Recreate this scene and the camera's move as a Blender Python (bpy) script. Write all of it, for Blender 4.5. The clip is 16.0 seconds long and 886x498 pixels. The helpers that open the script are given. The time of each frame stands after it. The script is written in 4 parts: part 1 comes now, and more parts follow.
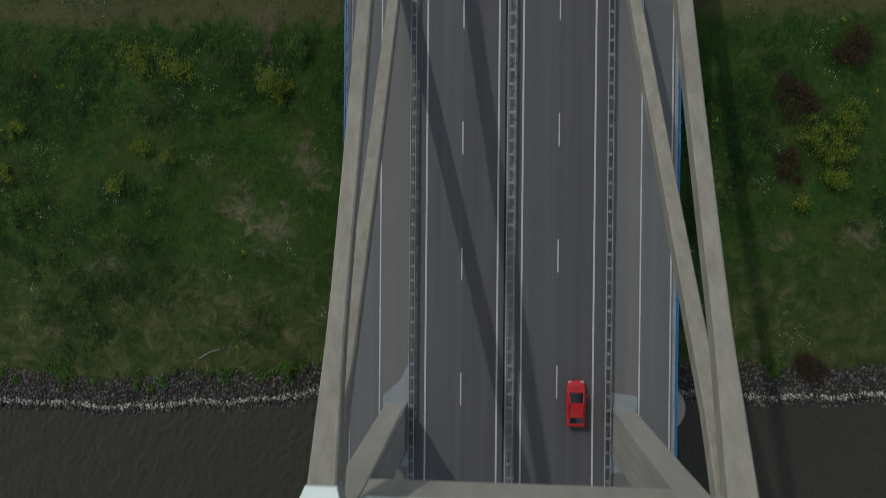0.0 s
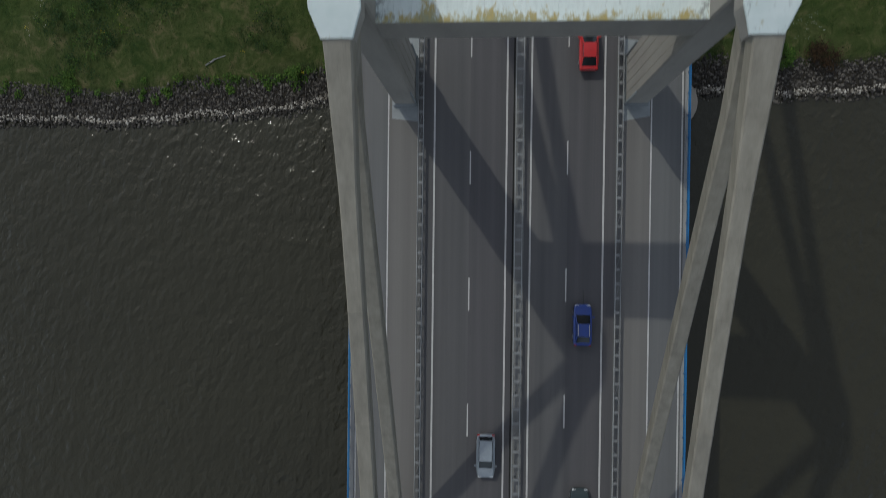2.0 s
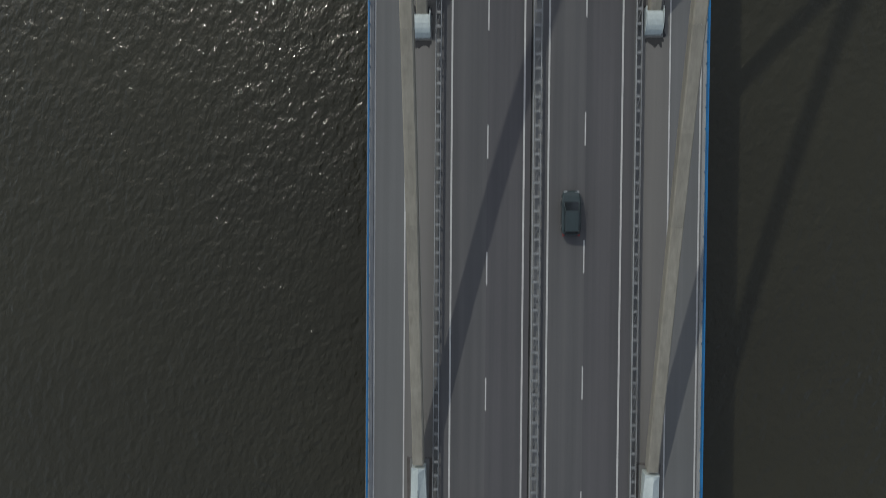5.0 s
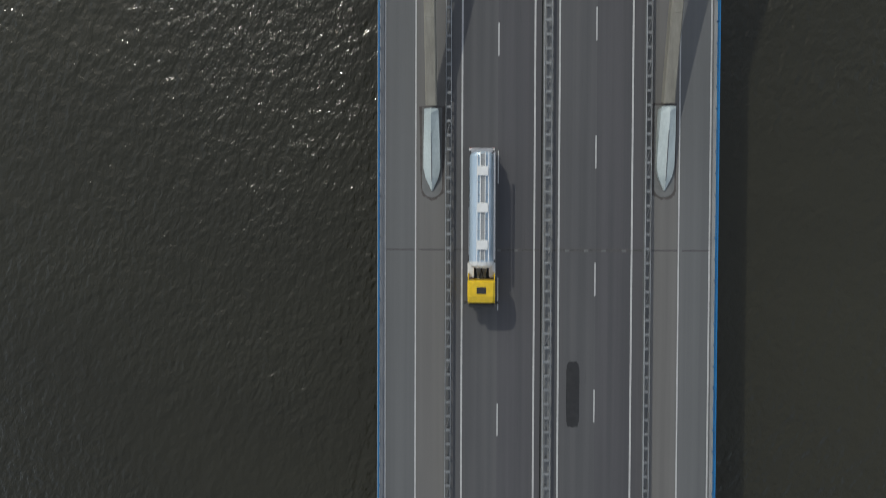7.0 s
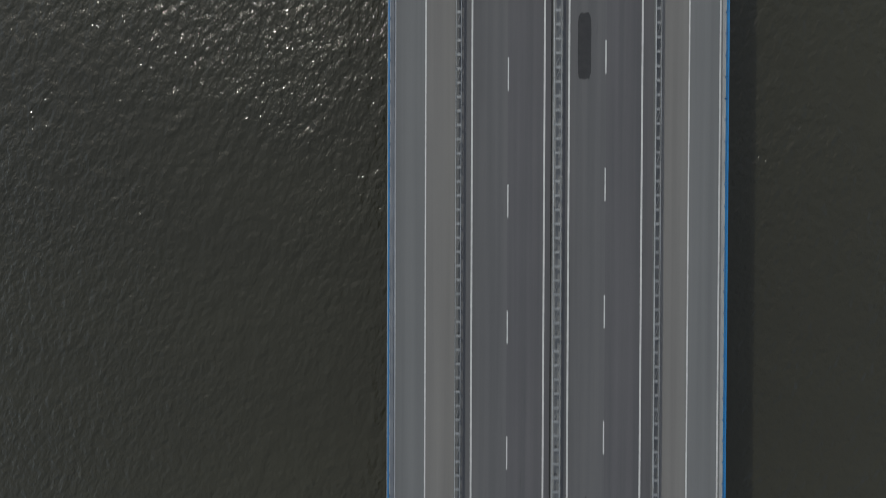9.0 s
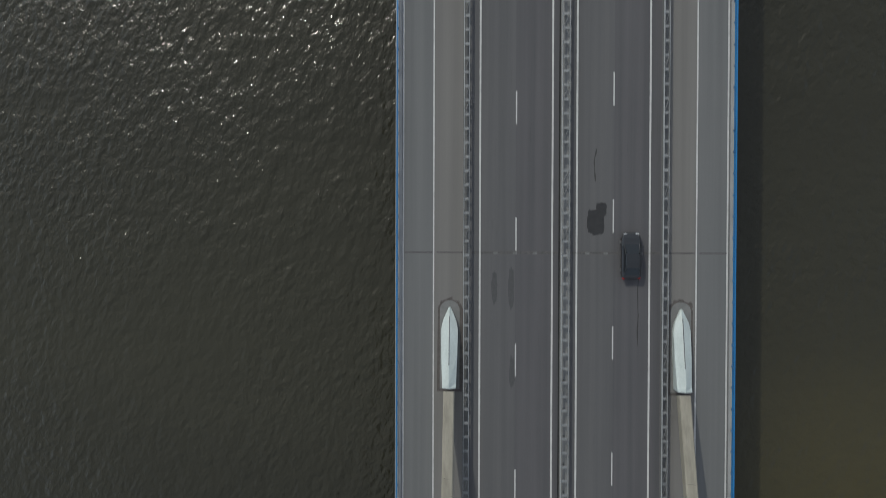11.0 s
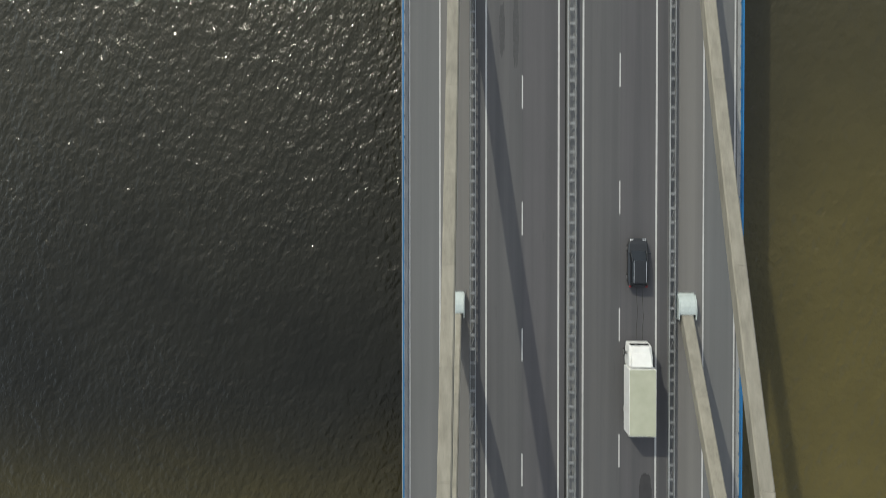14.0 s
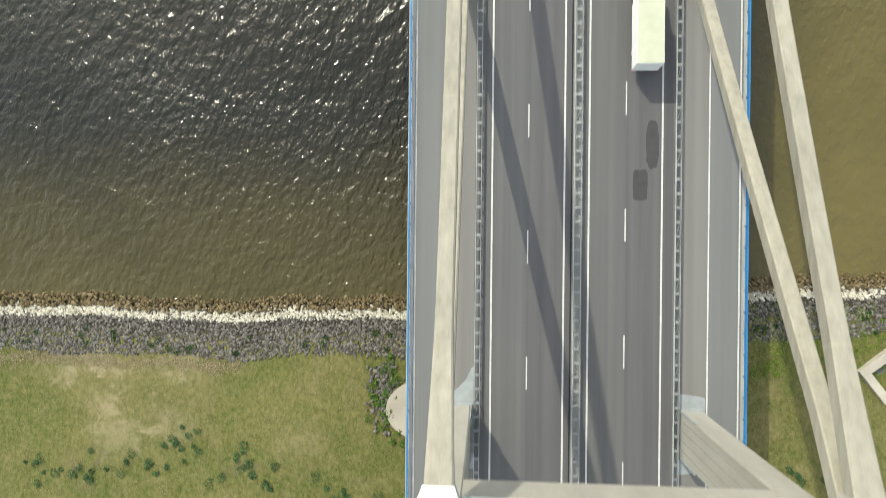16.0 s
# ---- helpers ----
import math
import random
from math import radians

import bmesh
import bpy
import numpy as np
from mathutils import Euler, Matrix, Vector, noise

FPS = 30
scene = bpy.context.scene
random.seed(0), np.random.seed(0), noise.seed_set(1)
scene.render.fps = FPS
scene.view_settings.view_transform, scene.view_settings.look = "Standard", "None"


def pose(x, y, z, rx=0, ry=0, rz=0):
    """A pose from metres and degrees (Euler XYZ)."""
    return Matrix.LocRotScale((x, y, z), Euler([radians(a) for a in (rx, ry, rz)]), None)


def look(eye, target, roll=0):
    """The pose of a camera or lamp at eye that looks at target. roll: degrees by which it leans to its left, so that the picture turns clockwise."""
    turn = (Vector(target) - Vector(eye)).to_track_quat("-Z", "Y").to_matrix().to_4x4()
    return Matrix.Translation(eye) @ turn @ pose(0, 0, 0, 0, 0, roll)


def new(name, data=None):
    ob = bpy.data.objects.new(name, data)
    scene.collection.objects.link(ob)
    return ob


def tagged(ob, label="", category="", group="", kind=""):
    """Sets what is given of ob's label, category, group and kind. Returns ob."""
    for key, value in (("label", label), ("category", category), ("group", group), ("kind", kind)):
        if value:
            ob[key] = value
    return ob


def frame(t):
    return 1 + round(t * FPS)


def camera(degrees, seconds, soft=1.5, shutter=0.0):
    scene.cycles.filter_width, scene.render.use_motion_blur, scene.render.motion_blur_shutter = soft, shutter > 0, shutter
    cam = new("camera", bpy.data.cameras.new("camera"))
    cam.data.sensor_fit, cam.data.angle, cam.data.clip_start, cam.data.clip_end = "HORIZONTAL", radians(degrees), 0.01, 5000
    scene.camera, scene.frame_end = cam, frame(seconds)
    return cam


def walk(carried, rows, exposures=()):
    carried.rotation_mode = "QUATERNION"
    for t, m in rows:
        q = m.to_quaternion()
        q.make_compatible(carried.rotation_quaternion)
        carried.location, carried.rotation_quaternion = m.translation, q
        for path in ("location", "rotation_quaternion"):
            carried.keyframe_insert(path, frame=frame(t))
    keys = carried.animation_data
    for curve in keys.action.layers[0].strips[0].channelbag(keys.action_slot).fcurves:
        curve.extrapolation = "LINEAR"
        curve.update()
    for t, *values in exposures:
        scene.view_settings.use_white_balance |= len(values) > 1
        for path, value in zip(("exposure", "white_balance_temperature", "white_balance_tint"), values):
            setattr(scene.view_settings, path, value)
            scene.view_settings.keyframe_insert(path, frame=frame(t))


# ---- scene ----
cam = camera(70.0, 16.0, soft=0.85, shutter=0.35)
PATH = [
    (0, -2.256, 23.461, 60.740, -0.40, 3.90, 0.50),
    (0.5, -2.455, 15.440, 60.848, -0.45, 3.89, 0.72),
    (1, -2.596, 7.090, 60.494, -0.50, 3.88, 0.39),
    (1.5, -2.805, -0.907, 60.474, -0.55, 3.86, 0.60),
    (2, -3.036, -9.503, 60.315, -0.70, 3.85, 0.66),
    (2.5, -3.254, -17.447, 60.505, -0.85, 3.84, 0.60),
    (3, -3.536, -26.036, 60.300, -1.00, 3.82, 0.55),
    (3.5, -3.858, -34.070, 60.324, -1.15, 3.81, 0.51),
    (4, -4.191, -42.670, 60.576, -1.30, 3.80, 0.46),
    (6.5, -5.785, -84.854, 60.238, -1.20, 3.55, 0.35),
    (7, -6.118, -93.569, 60.428, -1.10, 3.50, 0.19),
    (7.5, -6.384, -101.765, 60.633, -1.00, 3.51, 0.35),
    (8, -6.598, -110.388, 60.633, -0.90, 3.52, 0.16),
    (10.5, -7.547, -151.566, 60.645, -0.50, 3.59, 0.26),
    (11, -7.728, -160.032, 60.698, -0.65, 3.60, 0.18),
    (11.5, -7.815, -167.871, 60.942, -0.80, 3.67, -0.14),
    (12, -7.728, -176.493, 60.737, -0.78, 3.75, 0.09),
    (12.5, -7.638, -184.446, 60.604, -0.77, 3.83, 0.08),
    (13, -7.718, -192.958, 60.851, -0.75, 3.90, -0.11),
    (13.5, -7.804, -201.025, 60.858, -0.73, 3.97, -0.05),
    (14, -7.851, -209.666, 60.795, -0.72, 4.05, -0.02),
    (14.5, -8.003, -217.757, 60.955, -0.70, 4.06, 0.04),
    (15, -8.135, -226.598, 60.754, -0.55, 4.07, 0.08),
    (15.5, -8.286, -234.839, 60.908, -0.40, 4.09, -0.01),
    (16, -8.442, -243.835, 60.895, -0.10, 3.98, 0.55),
]
EXPOSURES = [(0, -0.58, 6150, 4), (2, -0.5, 6150, 4), (4, -0.45, 6200, 4), (8, -0.25, 6250, 4), (11, -0.2, 6300, 3), (13, 0.05, 6450, 2),
             (14.5, 0.48, 6650, 0), (15, 0.85, 6650, -1), (15.5, 1.1, 6750, -2), (16, 1.26, 6850, -1)]
walk(cam, [(t, pose(*row)) for t, *row in PATH], EXPOSURES)

# ---- world, sun ----
world = bpy.data.worlds.new("world")
scene.world = world
world.use_nodes = True
wn, wl = world.node_tree.nodes, world.node_tree.links
sky = wn.new("ShaderNodeTexSky")
sky.sky_type = "NISHITA"
sky.sun_disc = False
SUN_WAY = Vector((-0.62, 0.90, 1.0)).normalized()
sky.sun_elevation = math.asin(SUN_WAY.z)
sky.sun_rotation = math.atan2(SUN_WAY.x, SUN_WAY.y)
sky.dust_density = 1.5
sky.air_density = 0.7
sky.ozone_density = 0.6
# thin even cloud veil over the clear sky
veil = wn.new("ShaderNodeMix")
veil.data_type = "RGBA"
veil.inputs[0].default_value = 0.45
veil.inputs[7].default_value = (4.5, 4.35, 4.25, 1)
wl.new(sky.outputs[0], veil.inputs[6])
wl.new(veil.outputs[2], wn["Background"].inputs[0])
wn["Background"].inputs[1].default_value = 0.175
sun = new("sun", bpy.data.lights.new("sun", "SUN"))
sun.data.energy = 1.75
sun.data.angle = radians(0.9)
sun.data.color = (1.0, 0.93, 0.81)
sun.matrix_world = look(SUN_WAY * 300, (0, 0, 0))

# ---- materials ----


def material(name, rough=0.7, metal=0.0):
    m = bpy.data.materials.new(name)
    m.use_nodes = True
    b = m.node_tree.nodes["Principled BSDF"]
    b.inputs["Roughness"].default_value = rough
    b.inputs["Metallic"].default_value = metal
    return m, m.node_tree.nodes, m.node_tree.links, b


def place(n, l, scale=(1, 1, 1)):
    """World position, scaled by axis."""
    g = n.new("ShaderNodeNewGeometry")
    v = n.new("ShaderNodeMapping")
    v.inputs["Scale"].default_value = scale
    l.new(g.outputs["Position"], v.inputs["Vector"])
    return v.outputs[0]


def grain(n, l, at, scale, detail=4.0, rough=0.6, warp=0.0):
    t = n.new("ShaderNodeTexNoise")
    t.inputs["Scale"].default_value = scale
    t.inputs["Detail"].default_value = detail
    t.inputs["Roughness"].default_value = rough
    t.inputs["Distortion"].default_value = warp
    l.new(at, t.inputs["Vector"])
    return t.outputs["Fac"]


def ramp(n, l, fac, stops):
    r = n.new("ShaderNodeValToRGB")
    e = r.color_ramp.elements
    while len(e) < len(stops):
        e.new(0.5)
    for k, (p, c) in zip(e, stops):
        k.position, k.color = p, (*c, 1)
    l.new(fac, r.inputs[0])
    return r.outputs[0]


def blend(n, l, fac, a, b, mode="MIX"):
    x = n.new("ShaderNodeMix")
    x.data_type, x.blend_type = "RGBA", mode
    for sock, val in ((x.inputs[0], fac), (x.inputs[6], a), (x.inputs[7], b)):
        if hasattr(val, "links"):
            l.new(val, sock)
        elif isinstance(val, tuple):
            sock.default_value = (*val, 1)
        else:
            sock.default_value = val
    return x.outputs[2]


def relief(n, l, b, height, strength, distance=0.05):
    k = n.new("ShaderNodeBump")
    k.inputs["Strength"].default_value = strength
    k.inputs["Distance"].default_value = distance
    l.new(height, k.inputs["Height"])
    l.new(k.outputs[0], b.inputs["Normal"])


def plain(name, low, high, scale=2.0, rough=0.6, metal=0.0, bump=0.15, axis=(1, 1, 1), fine=30.0):
    """A surface with broad and fine variation between two colours."""
    m, n, l, b = material(name, rough, metal)
    at = place(n, l, axis)
    broad = ramp(n, l, grain(n, l, at, scale, 5), [(0.3, low), (0.7, high)])
    small = grain(n, l, place(n, l), fine, 3)
    l.new(blend(n, l, 0.35, broad, ramp(n, l, small, [(0.3, low), (0.7, high)])), b.inputs["Base Color"])
    relief(n, l, b, small, bump, 0.02)
    return m


def asphalt(name, low, high, stain, streak=1.0):
    """Worn asphalt: long wheel streaks, blotches, fine stone grain, dark seams and oil drips."""
    m, n, l, b = material(name, 0.85)
    long_way = place(n, l, (1.0, 0.012, 1.0))
    streaks = ramp(n, l, grain(n, l, long_way, 1.0, 3, 0.55), [(0.36, low), (0.64, high)])
    blot = grain(n, l, place(n, l, (1, 0.35, 1)), 0.16, 5, 0.6)
    c = blend(n, l, 0.36, streaks, ramp(n, l, blot, [(0.3, low), (0.7, high)]))
    fine = grain(n, l, place(n, l), 14, 4, 0.75)
    c = blend(n, l, 0.3, c, ramp(n, l, fine, [(0.36, low), (0.64, high)]))
    drip = ramp(n, l, grain(n, l, place(n, l, (1, 0.06, 1)), 2.6, 4, 0.7), [(0.62, (0, 0, 0)), (0.78, (1, 1, 1))])
    f = n.new("ShaderNodeMath")
    f.operation = "MULTIPLY"
    f.inputs[1].default_value = 0.35 * streak
    l.new(drip, f.inputs[0])
    c = blend(n, l, f.outputs[0], c, stain)
    l.new(c, b.inputs["Base Color"])
    relief(n, l, b, grain(n, l, place(n, l), 60, 2), 0.25, 0.01)
    return m


ROAD = asphalt("road_asphalt", (0.070, 0.070, 0.074), (0.110, 0.108, 0.110), (0.042, 0.042, 0.043))
ROAD_WORN = asphalt("worn_lane_asphalt", (0.060, 0.060, 0.065), (0.100, 0.096, 0.101), (0.039, 0.039, 0.040))
SIDE = asphalt("path_asphalt", (0.125, 0.120, 0.116), (0.171, 0.164, 0.155), (0.084, 0.078, 0.072), 0.5)
PATH_GREY = asphalt("cycle_asphalt", (0.104, 0.107, 0.109), (0.148, 0.148, 0.149), (0.082, 0.082, 0.082), 0.5)
PATCH = plain("fresh_asphalt", (0.017, 0.017, 0.019), (0.034, 0.034, 0.036), 1.5, 0.85, 0, 0.3)
PATCH_OLD = plain("faded_asphalt", (0.03, 0.029, 0.032), (0.05, 0.049, 0.052), 1.5, 0.85, 0, 0.3)
TYRE_MARK = plain("tyre_mark_rubber", (0.048, 0.048, 0.051), (0.078, 0.077, 0.08), 4.0, 0.85)
SEAL = plain("bitumen_seal", (0.018, 0.018, 0.02), (0.035, 0.033, 0.032), 3.0, 0.6)
WHITE_LINE = plain("line_paint", (0.36, 0.36, 0.355), (0.55, 0.55, 0.54), 3.0, 0.6, 0, 0.1, (1, 0.4, 1), 25)
KERB = plain("kerb_concrete", (0.2, 0.205, 0.21), (0.34, 0.34, 0.335), 0.7, 0.85, 0, 0.3, (1, 0.4, 1), 18)
JOINT = plain("joint_grout", (0.07, 0.067, 0.067), (0.115, 0.11, 0.108), 2.5, 0.9)
HOOD_BASE = plain("hood_base_concrete", (0.13, 0.132, 0.13), (0.19, 0.19, 0.186), 1.5, 0.9, 0, 0.3)
DIRT = plain("wet_dirt", (0.05, 0.044, 0.042), (0.12, 0.107, 0.1), 1.6, 0.9, 0, 0.4)
DARK_GAP = plain("slot_dark", (0.012, 0.012, 0.013), (0.03, 0.03, 0.03), 2.0, 0.9)
CONCRETE = plain("pylon_concrete", (0.24, 0.228, 0.205), (0.36, 0.343, 0.31), 0.5, 0.85, 0, 0.3, (1, 1, 0.25), 9)
DECK_CONCRETE = plain("girder_concrete", (0.2, 0.2, 0.19), (0.32, 0.315, 0.3), 0.3, 0.9, 0, 0.3)
GUTTER = plain("gutter_grit", (0.075, 0.077, 0.078), (0.14, 0.14, 0.138), 0.9, 0.9, 0, 0.3, (1, 0.3, 1), 14)
MEDIAN = plain("median_grit", (0.13, 0.133, 0.133), (0.215, 0.215, 0.21), 0.7, 0.9, 0, 0.3, (1, 0.3, 1), 14)
GALV = plain("galvanised_steel", (0.25, 0.26, 0.265), (0.43, 0.44, 0.445), 1.2, 0.5, 0.35, 0.1, (1, 0.3, 1), 20)
GALV_PLATE = plain("galvanised_plate", (0.17, 0.178, 0.182), (0.30, 0.31, 0.315), 1.4, 0.55, 0.3, 0.1)
GALV_DARK = plain("weathered_steel", (0.11, 0.115, 0.12), (0.23, 0.235, 0.24), 1.5, 0.6, 0.4, 0.15)
JOINT_PLATE = plain("joint_plate_steel", (0.09, 0.09, 0.092), (0.2, 0.2, 0.2), 3.0, 0.6, 0.3)
BLUE = plain("blue_paint", (0.008, 0.09, 0.24), (0.018, 0.175, 0.4), 0.8, 0.45, 0, 0.1, (1, 0.4, 1), 8)
PALE = plain("pale_plinth_paint", (0.19, 0.21, 0.22), (0.3, 0.325, 0.335), 0.9, 0.55, 0, 0.15)
STONE_SLAB = plain("pier_concrete", (0.26, 0.235, 0.2), (0.42, 0.385, 0.33), 0.35, 0.9, 0, 0.3)
TYRE = plain("tyre_rubber", (0.012, 0.012, 0.012), (0.03, 0.03, 0.03), 6, 0.85)
RIM = plain("rim_alloy", (0.35, 0.35, 0.36), (0.55, 0.55, 0.56), 6, 0.35, 0.8)
BLACK_TRIM = plain("black_plastic", (0.012, 0.012, 0.013), (0.03, 0.03, 0.031), 5, 0.6)


def stay_material():
    m, n, l, b = material("stay_mortar", 0.85)
    c = ramp(n, l, grain(n, l, place(n, l, (1, 0.12, 1)), 1.6, 5, 0.65), [(0.28, (0.215, 0.2, 0.165)), (0.72, (0.33, 0.31, 0.26))])
    o = n.new("ShaderNodeObjectInfo")
    tone = ramp(n, l, o.outputs["Random"], [(0.0, (0.86, 0.86, 0.86)), (1.0, (1.0, 0.995, 0.98))])
    c = blend(n, l, 1.0, c, tone, "MULTIPLY")
    rain = ramp(n, l, grain(n, l, place(n, l, (6, 0.25, 1)), 1.5, 4, 0.7), [(0.56, (0, 0, 0)), (0.8, (1, 1, 1))])
    f = n.new("ShaderNodeMath")
    f.operation = "MULTIPLY"
    f.inputs[1].default_value = 0.4
    l.new(rain, f.inputs[0])
    l.new(blend(n, l, f.outputs[0], c, (0.13, 0.12, 0.105)), b.inputs["Base Color"])
    relief(n, l, b, grain(n, l, place(n, l), 12, 4), 0.25, 0.02)
    return m


STAY = stay_material()


def painted_steel(name, lichen):
    """Pale painted plates with grime specks, rain streaks and yellow lichen."""
    m, n, l, b = material(name, 0.55)
    base = ramp(n, l, grain(n, l, place(n, l), 0.6, 4), [(0.3, (0.64, 0.73, 0.705)), (0.7, (0.76, 0.83, 0.81))])
    grime = ramp(n, l, grain(n, l, place(n, l, (1.6, 0.5, 1)), 1.7, 6, 0.75), [(0.585, (0, 0, 0)), (0.72, (1, 1, 1))])
    zone = ramp(n, l, grain(n, l, place(n, l), 0.32, 2), [(0.41, (0, 0, 0)), (0.62, (1, 1, 1))])
    f = n.new("ShaderNodeMath")
    f.operation = "MULTIPLY"
    l.new(grime, f.inputs[0])
    l.new(zone, f.inputs[1])
    c = blend(n, l, f.outputs[0], base, (0.17, 0.18, 0.17))
    moss = ramp(n, l, grain(n, l, place(n, l, (1.1, 0.55, 1)), 1.3, 6, 0.7), [(0.60 - 0.05 * lichen, (0, 0, 0)), (0.68, (1, 1, 1))])
    area = ramp(n, l, grain(n, l, place(n, l, (1, 1.2, 1)), 0.42, 2), [(0.5 - 0.04 * lichen, (0, 0, 0)), (0.62, (1, 1, 1))])
    g = n.new("ShaderNodeMath")
    g.operation = "MULTIPLY"
    l.new(moss, g.inputs[0])
    l.new(area, g.inputs[1])
    c = blend(n, l, g.outputs[0], c, (0.33, 0.27, 0.045))
    l.new(c, b.inputs["Base Color"])
    relief(n, l, b, grain(n, l, place(n, l), 3, 3), 0.08, 0.05)
    return m


CAP = painted_steel("cap_plates", 0.0)


def beam_paint():
    """Beam plates: yellow lichen along one long edge and by one joint, dark mould at both ends."""
    m, n, l, b = material("beam_plates", 0.55)
    co = n.new("ShaderNodeTexCoord").outputs["Object"]
    sep = n.new("ShaderNodeSeparateXYZ")
    l.new(co, sep.inputs[0])

    def near(axis, lo, hi):
        r = n.new("ShaderNodeMapRange")
        r.inputs[1].default_value, r.inputs[2].default_value = lo, hi
        l.new(sep.outputs[axis], r.inputs[0])
        return r.outputs[0]

    def math2(op, p, q):
        k = n.new("ShaderNodeMath")
        k.operation = op
        for sock, v in zip(k.inputs, (p, q)):
            if hasattr(v, "links"):
                l.new(v, sock)
            else:
                sock.default_value = v
        return k.outputs[0]

    base_c = ramp(n, l, grain(n, l, place(n, l), 0.5, 4), [(0.3, (0.64, 0.73, 0.705)), (0.7, (0.76, 0.83, 0.805))])
    wear = ramp(n, l, grain(n, l, place(n, l, (3.0, 0.7, 1)), 1.4, 5, 0.7), [(0.45, (0, 0, 0)), (0.75, (1, 1, 1))])
    c = blend(n, l, math2("MULTIPLY", wear, 0.3), base_c, (0.4, 0.45, 0.43))
    spots = grain(n, l, place(n, l, (1.6, 0.8, 1)), 1.5, 6, 0.75)
    edge = math2("MULTIPLY", near("Y", -1.1, -2.1), 0.27)
    band = math2("MULTIPLY", math2("MULTIPLY", near("X", -7.6, -7.0), near("X", -5.7, -6.4)), 0.21)
    mid = math2("MULTIPLY", math2("MULTIPLY", near("X", -5.0, -3.0), near("X", 1.0, -2.0)), math2("MULTIPLY", near("Y", 1.0, -1.5), 0.10))
    level = math2("ADD", math2("ADD", spots, edge), math2("ADD", band, mid))
    lichen = ramp(n, l, level, [(0.66, (0, 0, 0)), (0.80, (1, 1, 1))])
    c = blend(n, l, math2("MULTIPLY", lichen, 0.85), c, ramp(n, l, spots, [(0.4, (0.24, 0.24, 0.10)), (0.6, (0.40, 0.29, 0.03))]))
    ends = math2("MAXIMUM", near("X", -8.3, -9.6), near("X", 8.5, 9.7))
    mould = ramp(n, l, math2("ADD", grain(n, l, place(n, l, (1.5, 0.9, 1)), 1.6, 6, 0.78), math2("MULTIPLY", ends, 0.17)), [(0.60, (0, 0, 0)), (0.76, (1, 1, 1))])
    c = blend(n, l, math2("MULTIPLY", mould, 0.8), c, (0.13, 0.14, 0.135))
    l.new(c, b.inputs["Base Color"])
    relief(n, l, b, grain(n, l, place(n, l), 3, 3), 0.08, 0.05)
    return m


BEAM_TOP = beam_paint()
ANCHOR = plain("anchor_paint", (0.36, 0.41, 0.405), (0.56, 0.615, 0.605), 0.8, 0.55, 0, 0.15, (1, 0.3, 1), 6)


def car_paint(name, colour, metal=0.0):
    m, n, l, b = material(name, 0.35, metal)
    low = tuple(v * 0.8 for v in colour)
    l.new(ramp(n, l, grain(n, l, place(n, l), 2.0, 3), [(0.3, low), (0.7, colour)]), b.inputs["Base Color"])
    b.inputs["Coat Weight"].default_value = 0.5
    b.inputs["Coat Roughness"].default_value = 0.1
    return m


def dark_glass():
    m, n, l, b = material("tinted_glass", 0.08)
    b.inputs["Base Color"].default_value = (0.012, 0.015, 0.018, 1)
    b.inputs["IOR"].default_value = 1.5
    return m


GLASS = dark_glass()
LAMP_CLEAR = plain("headlamp_lens", (0.5, 0.52, 0.55), (0.7, 0.72, 0.74), 8, 0.15)
LAMP_RED = plain("tail_lens", (0.25, 0.006, 0.006), (0.4, 0.012, 0.01), 8, 0.2)


